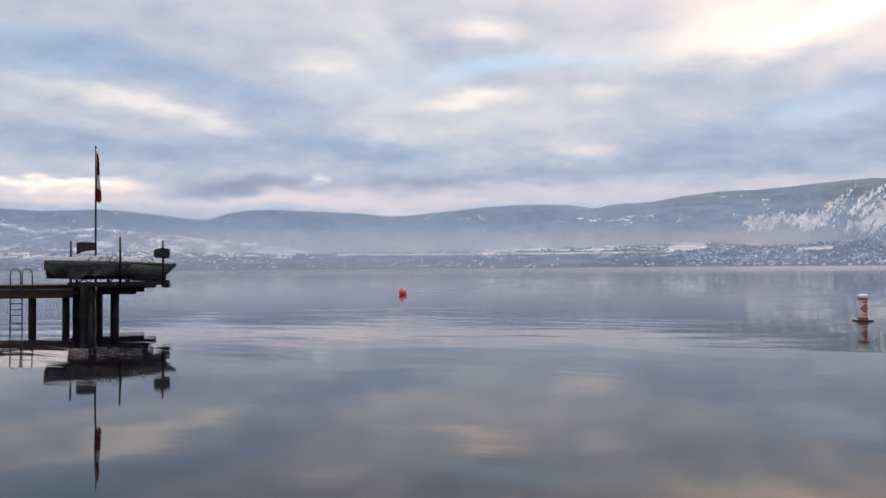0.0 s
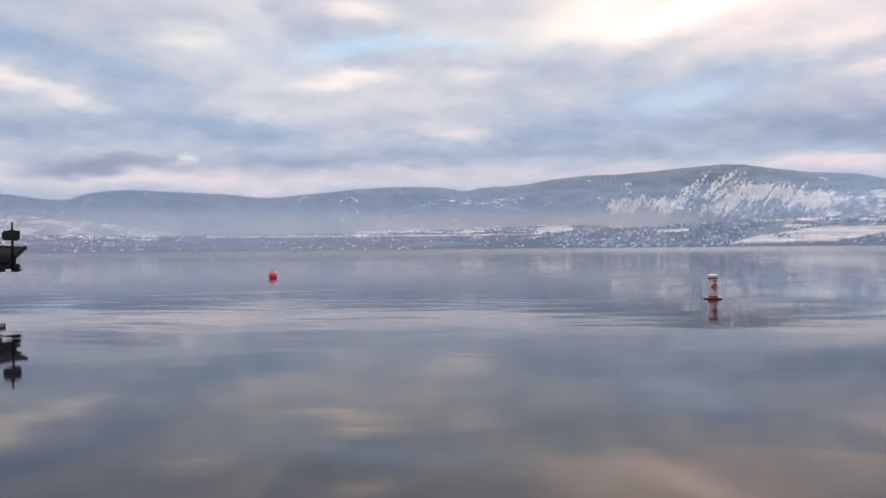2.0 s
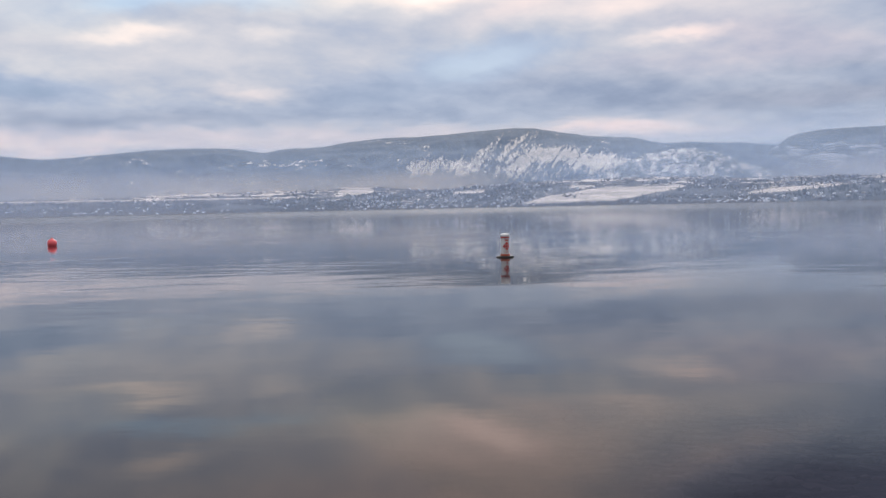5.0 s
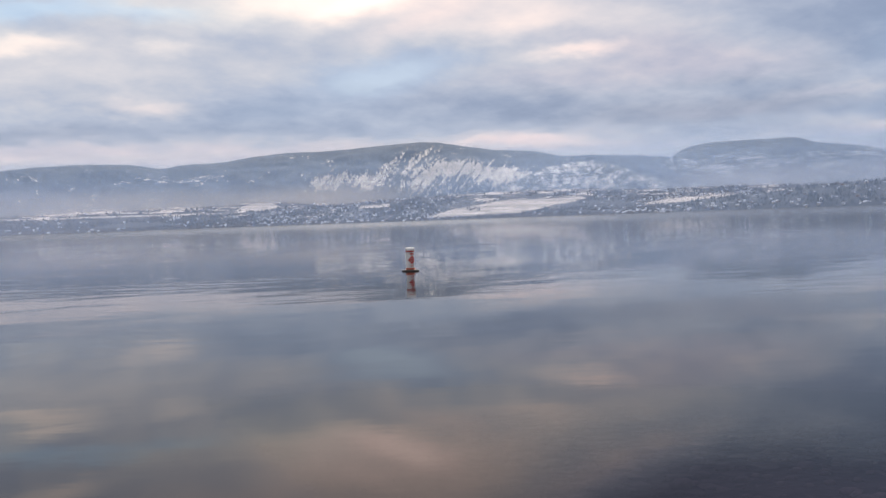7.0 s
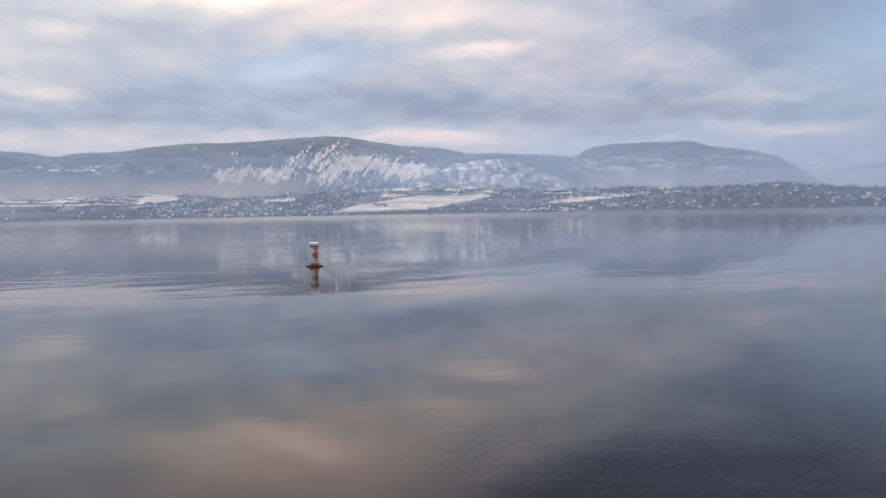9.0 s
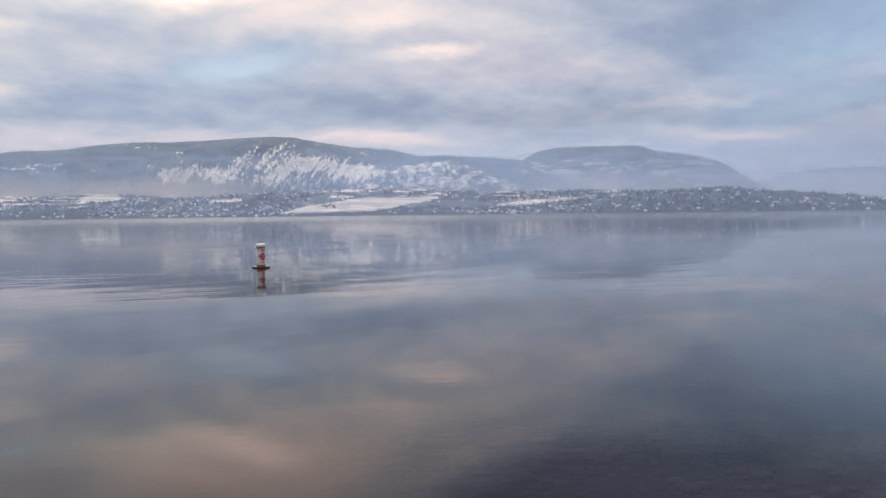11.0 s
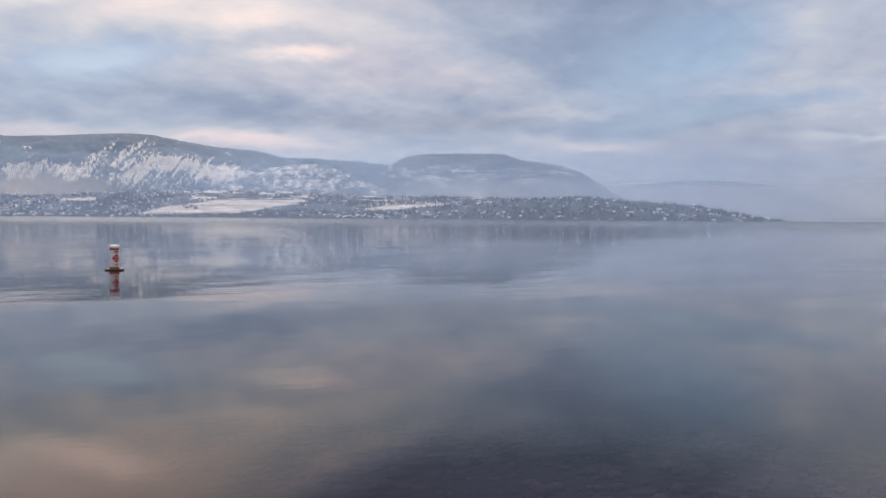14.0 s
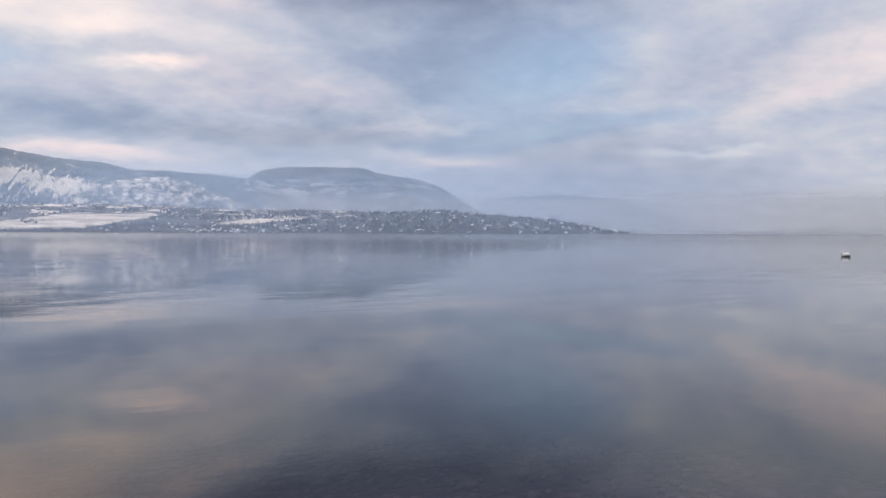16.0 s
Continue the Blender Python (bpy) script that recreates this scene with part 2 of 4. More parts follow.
def make_water():
    """Calm lake water: slow swell everywhere, finer ripples in drifting patches."""
    mat, n = material("lake_water")
    at = n.add("ShaderNodeNewGeometry").outputs["Position"]
    across = n.add("ShaderNodeMapping", Vector=at, Rotation=(0, 0, radians(30)))
    swell = n.noise(n.vec("MULTIPLY", at, (0.10, 0.22, 0)), 1.0, 2.0, 0.5)
    chop = n.noise(n.vec("MULTIPLY", across, (0.4, 1.7, 0)), 1.0, 3.0, 0.5, 0.4)
    ripple = n.noise(n.vec("MULTIPLY", across, (2.6, 5.0, 0)), 1.0, 2.0, 0.5)
    patch = n.span(n.noise(n.vec("MULTIPLY", at, (0.02, 0.045, 0)), 1.0, 3.0, 0.55), 0.46, 0.64)
    tall = n.math("MULTIPLY", swell, 0.02)
    tall = n.math("MULTIPLY_ADD", chop, n.math("MULTIPLY_ADD", patch, 0.0056, 0.0008), tall)
    tall = n.math("MULTIPLY_ADD", ripple, n.math("MULTIPLY", patch, 0.0006), tall)
    # the open lake is finely rippled by the breeze, the sheltered shallows lie smooth
    out = n.vec("LENGTH", at).outputs["Value"]
    band = n.math("MULTIPLY", n.span(out, 14, 24), n.span(out, 45, 160, 1.0, 0.25))
    broken = n.span(n.noise(n.vec("MULTIPLY", at, (0.035, 0.09, 0)), 1.0, 3.0, 0.6, 0.5), 0.40, 0.64, 0.12, 1.0)
    lines = n.noise(n.vec("MULTIPLY", across, (0.28, 0.95, 0)), 1.0, 3.0, 0.62, 0.3)
    tall = n.math("MULTIPLY_ADD", lines, n.math("MULTIPLY", n.math("MULTIPLY", band, broken), 0.0135), tall)
    tall = n.math("MULTIPLY_ADD", ripple, n.span(out, 10, 40, 0.00034, 0.0), tall)
    relief = n.add("ShaderNodeBump", Strength=1.0, Distance=1.0, Height=tall)
    # the bed shows only through the shallows; deeper water swallows the light
    place = n.add("ShaderNodeSeparateXYZ", Vector=at)
    shallow = n.math("MULTIPLY", n.span(out, 7.4, 9.4, 1.0, 0.0), n.span(place.outputs[0], 3.0, 6.5))
    smooth = n.math("MULTIPLY", n.span(out, 50, 260, 0.03, 0.10), n.span(out, 200, 450, 1.0, 1.75))
    deep = n.add("ShaderNodeBsdfPrincipled", Base_Color=(0.005, 0.004, 0.007, 1), IOR=1.31, Roughness=smooth, Normal=relief)
    clear = n.add("ShaderNodeBsdfTransparent", Color=n.mix(shallow, (0.03, 0.028, 0.04, 1), (0.70, 0.64, 0.82, 1)))
    gloss = n.add("ShaderNodeBsdfGlossy", Color=(1, 1, 1, 1), Roughness=0.04, Normal=relief)
    thin = n.add("ShaderNodeMixShader", i0=n.add("ShaderNodeFresnel", IOR=1.31, Normal=relief), i1=clear, i2=gloss)
    shade = n.add("ShaderNodeMixShader", i0=n.math("MULTIPLY", n.span(out, 10.2, 10.4, 1.0, 0.0), n.span(place.outputs[0], 2.2, 2.4)), i1=deep, i2=thin)
    finish(n, shade)
    return mat


def make_bed():
    """Lake bed and beach: grey-brown stones and silt."""
    mat, n = material("stony_lake_bed")
    at = n.add("ShaderNodeNewGeometry").outputs["Position"]
    cells = n.add("ShaderNodeTexVoronoi", Vector=at, Scale=5.5)
    big = n.noise(at, 0.35, 4.0, 0.6)
    tone = n.add("ShaderNodeSeparateColor", Color=cells.outputs["Color"]).outputs[0]
    col = n.ramp(tone, [(0.0, (0.018, 0.015, 0.021)), (0.6, (0.036, 0.029, 0.032)), (0.88, (0.065, 0.054, 0.053)), (1.0, (0.13, 0.11, 0.10))])
    col = n.mix(n.span(big, 0.4, 0.62, 0.0, 0.6), col.outputs[0], (0.013, 0.013, 0.019, 1))
    relief = n.add("ShaderNodeBump", Strength=0.8, Distance=0.05, Height=cells.outputs["Distance"])
    finish(n, n.add("ShaderNodeBsdfPrincipled", Base_Color=col, Roughness=0.8, Normal=relief))
    return mat


def ellipse(n, azimuth, elevation, spot):
    """Soft oval on a hillside: bearing, elevation, half sizes and tilt in degrees, lift."""
    a, e, wa, we, tilt, lift = spot
    c, d = math.cos(radians(tilt)), math.sin(radians(tilt))
    da, de = n.math("SUBTRACT", azimuth, a), n.math("SUBTRACT", elevation, e)
    u = n.math("ADD", n.math("MULTIPLY", da, c / wa), n.math("MULTIPLY", de, d / wa))
    v = n.math("ADD", n.math("MULTIPLY", da, -d / we), n.math("MULTIPLY", de, c / we))
    return n.math("MULTIPLY", n.math("POWER", 0.37, n.math("ADD", n.math("MULTIPLY", u, u), n.math("MULTIPLY", v, v))), lift)


def edges_of(corners):
    """Half planes of a convex field, from its corners in bearing and elevation, running counter-clockwise."""
    out = []
    for (a0, e0), (a1, e1) in zip(corners, corners[1:] + corners[:1]):
        long = math.hypot(a1 - a0, e1 - e0)
        p, q = -(e1 - e0) / long, (a1 - a0) / long
        out.append((p, q, -p * a0 - q * e0))
    return out


def make_slope(name, wood, snow, far, scale, cut, soft, grain=(1, 1), spots=(), fields=(), crags=(), earth=None):
    """Wooded hillside with open snow: the snow lies where a stretched noise is high, more of it on the given
    spots, on open fields with firm edges, and in slanting streaks on crags."""
    mat, n = material(name)
    at = n.add("ShaderNodeNewGeometry").outputs["Position"]
    xyz = n.add("ShaderNodeSeparateXYZ", Vector=at)
    azimuth = n.math("MULTIPLY", n.math("ARCTAN2", xyz.outputs[0], xyz.outputs[1]), 57.2958)
    flat = n.vec("LENGTH", n.vec("MULTIPLY", at, (1, 1, 0))).outputs["Value"]
    elevation = n.math("MULTIPLY", n.math("ARCTAN2", n.math("SUBTRACT", xyz.outputs[2], EYE), flat), 57.2958)
    slope = n.add("ShaderNodeCombineXYZ", X=n.math("MULTIPLY", azimuth, radians(far) * grain[0]), Y=n.math("MULTIPLY", flat, 0.05), Z=n.math("MULTIPLY", xyz.outputs[2], grain[1]))
    large = n.noise(slope, scale, 4.0, 0.6, 0.6)
    fine = n.noise(slope, scale * 7, 4.0, 0.7, 0.3)
    value = n.math("MULTIPLY_ADD", fine, 0.45, n.math("MULTIPLY", large, 0.55))
    for spot in spots:
        value = n.math("ADD", value, ellipse(n, azimuth, elevation, spot))
    open_snow = n.span(value, cut - soft, cut + soft)
    wobble = n.math("MULTIPLY_ADD", fine, 0.3, -0.15)
    for corners in fields:
        inside = 1.0
        for p, q, k in edges_of(corners):
            side = n.math("ADD", n.math("MULTIPLY_ADD", azimuth, p, k), n.math("MULTIPLY_ADD", elevation, q, wobble))
            inside = n.math("MINIMUM", inside, side)
        furrows = n.noise(n.vec("MULTIPLY", slope, (0.006, 0.1, 0.10)), 1.0, 3.0, 0.6, 0.2)
        tilled = n.math("MULTIPLY_ADD", n.span(furrows, 0.38, 0.6), 0.42, 0.48)
        open_snow = n.math("MAXIMUM", open_snow, n.math("MULTIPLY", n.span(inside, -0.02, 0.03), tilled))
    if crags:
        total = 0.0
        for spot in crags:
            total = n.math("ADD", total, ellipse(n, azimuth, elevation, spot))
        # gullies run down slantwise, with small ledges across them
        bare = n.add("ShaderNodeCombineXYZ", X=n.math("MULTIPLY", azimuth, radians(far)), Y=0.0, Z=xyz.outputs[2])
        slant = n.add("ShaderNodeMapping", Vector=bare, Rotation=(0, radians(52), 0))
        gully = n.noise(n.vec("MULTIPLY", slant, (0.0085, 0.01, 0.034)), 1.0, 4.0, 0.65, 0.7)
        ledge = n.noise(n.vec("MULTIPLY", bare, (0.085, 0.015, 0.05)), 1.0, 5.0, 0.7, 0.5)
        rock = n.math("ADD", n.math("MULTIPLY_ADD", ledge, 1.75, n.math("MULTIPLY", gully, 1.5)), n.math("MULTIPLY", n.math("MINIMUM", total, 1.2), 0.5))
        open_snow = n.math("MAXIMUM", open_snow, n.math("MULTIPLY", n.span(rock, 1.89, 2.2, 0.0, 0.97), n.span(total, 0.03, 0.2)))
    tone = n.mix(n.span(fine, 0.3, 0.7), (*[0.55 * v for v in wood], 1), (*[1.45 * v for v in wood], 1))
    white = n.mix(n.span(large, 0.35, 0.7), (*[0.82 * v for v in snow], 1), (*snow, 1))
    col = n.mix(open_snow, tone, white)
    relief = n.add("ShaderNodeBump", Strength=0.7, Distance=8.0, Height=fine)
    finish(n, n.add("ShaderNodeBsdfPrincipled", Base_Color=col, Roughness=0.9, Normal=relief))
    return mat


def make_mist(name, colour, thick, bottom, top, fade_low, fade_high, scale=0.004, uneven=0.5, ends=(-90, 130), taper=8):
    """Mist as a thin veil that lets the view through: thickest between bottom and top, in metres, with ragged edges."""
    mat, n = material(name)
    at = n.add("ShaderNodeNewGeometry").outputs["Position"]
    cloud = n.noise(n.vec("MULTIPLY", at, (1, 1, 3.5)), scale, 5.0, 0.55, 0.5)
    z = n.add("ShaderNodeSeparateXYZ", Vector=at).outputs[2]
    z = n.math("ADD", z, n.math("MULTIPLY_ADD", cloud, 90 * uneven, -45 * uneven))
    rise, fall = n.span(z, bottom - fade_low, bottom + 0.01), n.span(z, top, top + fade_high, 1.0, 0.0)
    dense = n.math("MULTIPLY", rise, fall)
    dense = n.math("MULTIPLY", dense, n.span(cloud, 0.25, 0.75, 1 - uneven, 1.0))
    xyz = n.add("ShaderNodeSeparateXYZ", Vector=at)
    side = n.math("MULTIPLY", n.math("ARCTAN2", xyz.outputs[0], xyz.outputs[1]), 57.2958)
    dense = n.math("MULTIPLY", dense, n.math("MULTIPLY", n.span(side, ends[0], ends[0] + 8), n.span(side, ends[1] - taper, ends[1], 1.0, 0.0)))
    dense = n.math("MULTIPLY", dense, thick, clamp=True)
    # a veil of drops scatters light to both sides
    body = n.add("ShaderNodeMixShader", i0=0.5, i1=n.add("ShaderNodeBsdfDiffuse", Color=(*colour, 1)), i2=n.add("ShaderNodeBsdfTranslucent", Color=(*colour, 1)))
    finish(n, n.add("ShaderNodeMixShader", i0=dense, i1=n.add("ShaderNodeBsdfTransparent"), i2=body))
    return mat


water_mat, bed_mat = make_water(), make_bed()
RANGE, BENCH = 4550.0, 2500.0


def bearing(azimuth, far, height=0.0):
    a = radians(azimuth)
    return Vector((far * math.sin(a), far * math.cos(a), height))


# snowy rock faces: bearing, elevation, half sizes, tilt, lift
ROCK_FACES = [(20.3, 2.65, 1.2, 0.5, 0, 1.7), (22.6, 2.8, 1.6, 0.6, -12, 1.0), (24.6, 3.6, 1.2, 0.5, 40, 1.0), (26.5, 3.9, 1.5, 0.34, 36, 0.8),
              (27.2, 3.0, 2.0, 0.75, 18, 1.05), (30.0, 3.15, 2.6, 0.65, -8, 1.0), (32.5, 2.8, 2.2, 0.6, -10, 0.95), (29.5, 2.0, 5.5, 0.4, 0, 0.5), (18.6, 3.3, 0.5, 0.2, 0, 0.45)]
# open snow fields of the lakeside: corners in bearing and elevation
SNOW_FIELDS = [
    [(26.6, 0.10), (33.0, 0.22), (37.4, 1.0), (37.4, 1.18), (32, 1.10), (28.6, 0.62)], [(41.3, 0.48), (44, 0.58), (47.2, 0.86), (47, 1.0), (43, 0.86), (41.3, 0.62)],
    [(14.5, 1.02), (16.2, 0.95), (17.4, 1.18), (16.8, 1.46), (15.7, 1.5), (14.8, 1.25)], [(22.4, 0.88), (24.5, 0.95), (24.5, 1.16), (22.6, 1.08)],
    [(-7, 0.80), (11.5, 0.82), (13.9, 0.88), (11.5, 0.94), (-7, 0.90)], [(48.8, 0.92), (51.8, 1.0), (51.8, 1.14), (48.8, 1.12)]]
# where the lakeside is more open (+) or more wooded (-)
LAND_SPOTS = [(32.5, 1.9, 7.0, 0.42, 0, 0.055), (26.3, 0.95, 2.6, 0.55, 0, -0.12), (37.5, 0.45, 3.2, 0.45, 10, -0.16), (45.5, 0.28, 5.0, 0.25, 0, -0.16),
              (3.0, 1.3, 11.0, 0.30, 0, 0.12), (3.0, 0.40, 13.0, 0.38, 0, -0.12), (20.0, 0.75, 3.2, 0.6, 0, -0.03), (-20, 0.9, 9, 0.3, 0, 0.06), (55, 0.6, 4, 0.8, 0, -0.08), (15, 0.05, 80, 0.17, 0, -0.25)]
# haze blue is put into the forest colour, beyond the trees' own tone
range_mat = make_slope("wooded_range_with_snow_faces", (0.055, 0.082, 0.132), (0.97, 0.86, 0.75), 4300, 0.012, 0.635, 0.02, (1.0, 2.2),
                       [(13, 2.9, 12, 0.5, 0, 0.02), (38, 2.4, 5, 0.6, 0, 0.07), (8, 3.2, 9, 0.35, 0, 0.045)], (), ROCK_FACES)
# wood made bluer and paler, so the colour carries some of the haze
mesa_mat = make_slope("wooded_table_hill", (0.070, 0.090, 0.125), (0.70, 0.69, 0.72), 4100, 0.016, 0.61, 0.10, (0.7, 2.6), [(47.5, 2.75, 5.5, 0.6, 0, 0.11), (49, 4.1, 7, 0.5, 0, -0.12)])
rocky_mat = make_slope("snowed_rocky_hill", (0.060, 0.074, 0.092), (0.90, 0.82, 0.76), 3700, 0.03, 0.55, 0.05, (1.2, 1.6), [(36.5, 3.1, 2.8, 0.35, 0, 0.07), (37, 2.2, 5, 0.6, 0, 0.05)])
foot_mat = make_slope("snowed_foothill", (0.060, 0.072, 0.092), (0.80, 0.79, 0.82), 3700, 0.020, 0.53, 0.06, (0.8, 2.0))
bench_mat = make_slope("snowed_fields_and_scrub", (0.048, 0.056, 0.080), (0.94, 0.83, 0.76), 2850, 0.034, 0.55, 0.04, (0.38, 2.8), LAND_SPOTS, SNOW_FIELDS)
point_mat = make_slope("wooded_point", (0.045, 0.056, 0.075), (0.74, 0.75, 0.80), 2450, 0.045, 0.60, 0.04, (0.7, 2.4))
# distance haze is put into these wood and snow colours as pale blue
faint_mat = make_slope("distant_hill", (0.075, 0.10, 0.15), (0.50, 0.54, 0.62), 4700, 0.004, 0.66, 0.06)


# ---------------------------------------------------------------- building helpers
def mesh_of(name, verts, faces, mat, smooth=False):
    me = bpy.data.meshes.new(name)
    me.from_pydata([tuple(v) for v in verts], [], faces)
    me.materials.append(mat)
    if smooth:
        me.shade_smooth()
    return me


def thing(name, label, category, at=(0, 0, 0), turn=0.0, group=""):
    """An empty at a thing's base."""
    ob = new(name)
    ob.empty_display_size = 0.2
    ob.matrix_basis = pose(*at, 0, 0, turn)
    return tagged(ob, label, category, group)


def part(name, bm, mat, parent, label="", smooth=False, bevel=0.0):
    """Links a bmesh as one mesh object under a thing or a part."""
    if bevel:
        sharp = [e for e in bm.edges if len(e.link_faces) == 2 and e.calc_face_angle(0) > 0.6]
        bmesh.ops.bevel(bm, geom=sharp, offset=bevel, segments=2, affect="EDGES", clamp_overlap=True)
    me = bpy.data.meshes.new(name)
    bm.to_mesh(me)
    bm.free()
    me.materials.append(mat)
    if smooth:
        me.shade_smooth()
    ob = new(name, me)
    ob.parent = parent
    return tagged(ob, label)


def box(size, at=(0, 0, 0), turn=0.0, tilt=0.0, bm=None):
    bm = bm or bmesh.new()
    bmesh.ops.create_cube(bm, size=1.0, matrix=pose(*at, 0, tilt, turn) @ Matrix.Diagonal((*size, 1)))
    return bm


def rod(points, radius, sides=8, bm=None, closed=False):
    """A round bar along a line of points."""
    bm = bm or bmesh.new()
    pts = [Vector(p) for p in points]
    rings = []
    for i, p in enumerate(pts):
        d = (pts[min(i + 1, len(pts) - 1)] - pts[max(i - 1, 0)]).normalized()
        side = d.cross(Vector((0, 0, 1)) if abs(d.z) < 0.9 else Vector((0, 1, 0))).normalized()
        up = side.cross(d)
        r = radius[i] if isinstance(radius, (list, tuple)) else radius
        rings.append([bm.verts.new(p + r * (math.cos(a) * side + math.sin(a) * up)) for a in [2 * math.pi * k / sides for k in range(sides)]])
    for a, b in zip(rings, rings[1:]):
        for k in range(sides):
            bm.faces.new((a[k], a[(k + 1) % sides], b[(k + 1) % sides], b[k]))
    bm.faces.new(rings[0][::-1])
    bm.faces.new(rings[-1])
    bmesh.ops.recalc_face_normals(bm, faces=bm.faces)
    return bm


def turned(profile, sides=24, bm=None):
    """A body turned about z from (radius, height) pairs, from the bottom up."""
    bm = bm or bmesh.new()
    rings = [[bm.verts.new((max(r, 1e-4) * math.cos(2 * math.pi * k / sides), max(r, 1e-4) * math.sin(2 * math.pi * k / sides), z)) for k in range(sides)] for r, z in profile]
    for a, b in zip(rings, rings[1:]):
        for k in range(sides):
            bm.faces.new((a[k], a[(k + 1) % sides], b[(k + 1) % sides], b[k]))
    bm.faces.new(rings[0][::-1])
    bm.faces.new(rings[-1])
    return bm


def profile_at(control, azimuths, blur=3):
    """A smooth line through (azimuth, elevation) control pairs."""
    a, e = zip(*control)
    line = np.interp(azimuths, a, e)
    for _ in range(blur):
        line = np.convolve(np.pad(line, 2, mode="edge"), (0.1, 0.2, 0.4, 0.2, 0.1), "valid")
    return line


def bumps(x, y, z, octaves=4, gain=0.5):
    total, amp, f = 0.0, 1.0, 1.0
    for _ in range(octaves):
        total += amp * noise.noise((x * f, y * f, z * f))
        amp, f = amp * gain, f * 2.1
    return total


# ---------------------------------------------------------------- the lake and the land
def make_hill(name, label, control, near, far, mat, step=0.15, rows=36, rough=30.0, size=260.0, edge=2.5, power=1.0):
    """A hill seen across the lake: a surface of rows that climbs from its foot to its crest and drops behind it."""
    azimuths = np.arange(control[0][0], control[-1][0] + step / 2, step)
    crest = profile_at(control, azimuths)
    verts, faces = [], []
    for i, (a, e) in enumerate(zip(azimuths, crest)):
        top = EYE + far * math.tan(radians(e))
        ax, ay = math.sin(radians(a)), math.cos(radians(a))
        for j in range(rows + 4):
            v = j / (rows - 1)
            r = near + (far - near) * v
            if v <= 1.0:
                rise = (1 - (1 - v) ** 1.5) if power == 1.0 else v ** power
                inner = min(1, 5 * v) * min(1.0, (1 - v) * 2.6)
                gully = bumps(ax * r / size, ay * r / size, 0.5, 5)
                z = top * rise + rough * inner * gully * min(1, top / 120) - 3 * (1 - min(1, 8 * v))
                if v > 0.97:
                    z += edge * bumps(ax * r / 22, ay * r / 22, 2.5, 3)
            else:
                z = top * (1 - (v - 1) * 4) - 5
            verts.append((ax * r, ay * r, z))
    n = rows + 4
    for i in range(len(azimuths) - 1):
        for j in range(n - 1):
            faces.append((i * n + j, (i + 1) * n + j, (i + 1) * n + j + 1, i * n + j + 1))
    ob = new(name, mesh_of(name, verts, faces, mat, True))
    return tagged(ob, label, "hill", kind="structure")


def land_height(control, near, far, power, a, r):
    v = (r - near) / (far - near)
    e = float(np.interp(a, *zip(*control)))
    top = EYE + far * math.tan(radians(e))
    return top * ((1 - (1 - v) ** 1.5) if power == 1.0 else v ** power) - 3 * (1 - min(1, 8 * v))


RANGE_CREST = [
    (-36, 3.9), (-27.4, 3.66), (-25.5, 3.54), (-22, 3.69), (-19.4, 3.51), (-16.7, 3.19), (-15.2, 3.13), (-14.2, 3.5), (-12.8, 3.74), (-10.6, 3.79),
    (-6.2, 3.62), (-3.2, 3.39), (-2, 3.46), (0.3, 3.7), (2.9, 3.99), (5.5, 4.11), (8.1, 4.07), (10, 3.78), (11.1, 4.02), (13.6, 4.13),
    (15.4, 4.42), (17.8, 4.68), (20.2, 4.72), (22.5, 4.88), (24.4, 5.04), (26.6, 5.17), (27.8, 5.12), (29.4, 4.82), (31.6, 4.48), (34.3, 4.3),
    (36, 3.85), (38.4, 3.83), (40.6, 3.72), (42.9, 3.5), (44, 3.0), (46, 2.0)]
MESA_CREST = [(40, 1.6), (42.5, 3.0), (43.3, 3.7), (43.9, 4.05), (45.5, 4.29), (47.9, 4.3), (50.6, 4.26), (51.6, 3.87), (53, 3.72), (54.4, 3.48), (55.6, 3.1), (57, 2.2), (58.5, 1.3), (60.5, 0.3)]
ROCKY_CREST = [(29, 0.6), (31, 1.4), (33.2, 2.5), (35, 3.2), (36.5, 3.45), (38.2, 3.5), (39.6, 3.1), (41.3, 2.4), (42.8, 1.9), (45.5, 1.0)]
FOOT_CREST = [(-36, 2.9), (-27, 2.75), (-22, 2.55), (-18, 2.15), (-14, 1.8), (-10, 1.3), (-7, 0.8)]
BENCH_CREST = [
    (-36, 1.05), (-20, 1.1), (-10, 0.95), (0, 1.0), (5, 1.2), (9, 1.3), (14, 1.35), (15.3, 1.52), (17.5, 1.47), (21, 1.25), (24, 1.45), (27, 1.6), (30.5, 1.7),
    (36, 1.75), (41.6, 1.5), (47, 1.5), (52, 1.35), (56, 1.2), (60, 0.7), (63, 0.3)]
POINT_CREST = [(43, 0.3), (45, 0.7), (48.7, 0.95), (52, 1.3), (53.8, 1.42), (55.9, 1.45), (58.7, 1.2), (61, 1.05), (63.6, 0.82), (65.8, 0.34), (67.4, 0.08), (68.2, 0.02)]
FAINT_CREST = [(56.5, 1.2), (58.7, 2.15), (61, 2.46), (64, 2.52), (67.6, 2.25), (70.5, 1.2), (73, 0.4)]
FAR_SHORE_CREST = [(66, 0.02), (68.5, 0.14), (71.2, 0.42), (73, 0.4), (75.3, 0.15), (79.2, 0.40), (83.2, 0.34), (90, 0.5), (97, 0.4)]

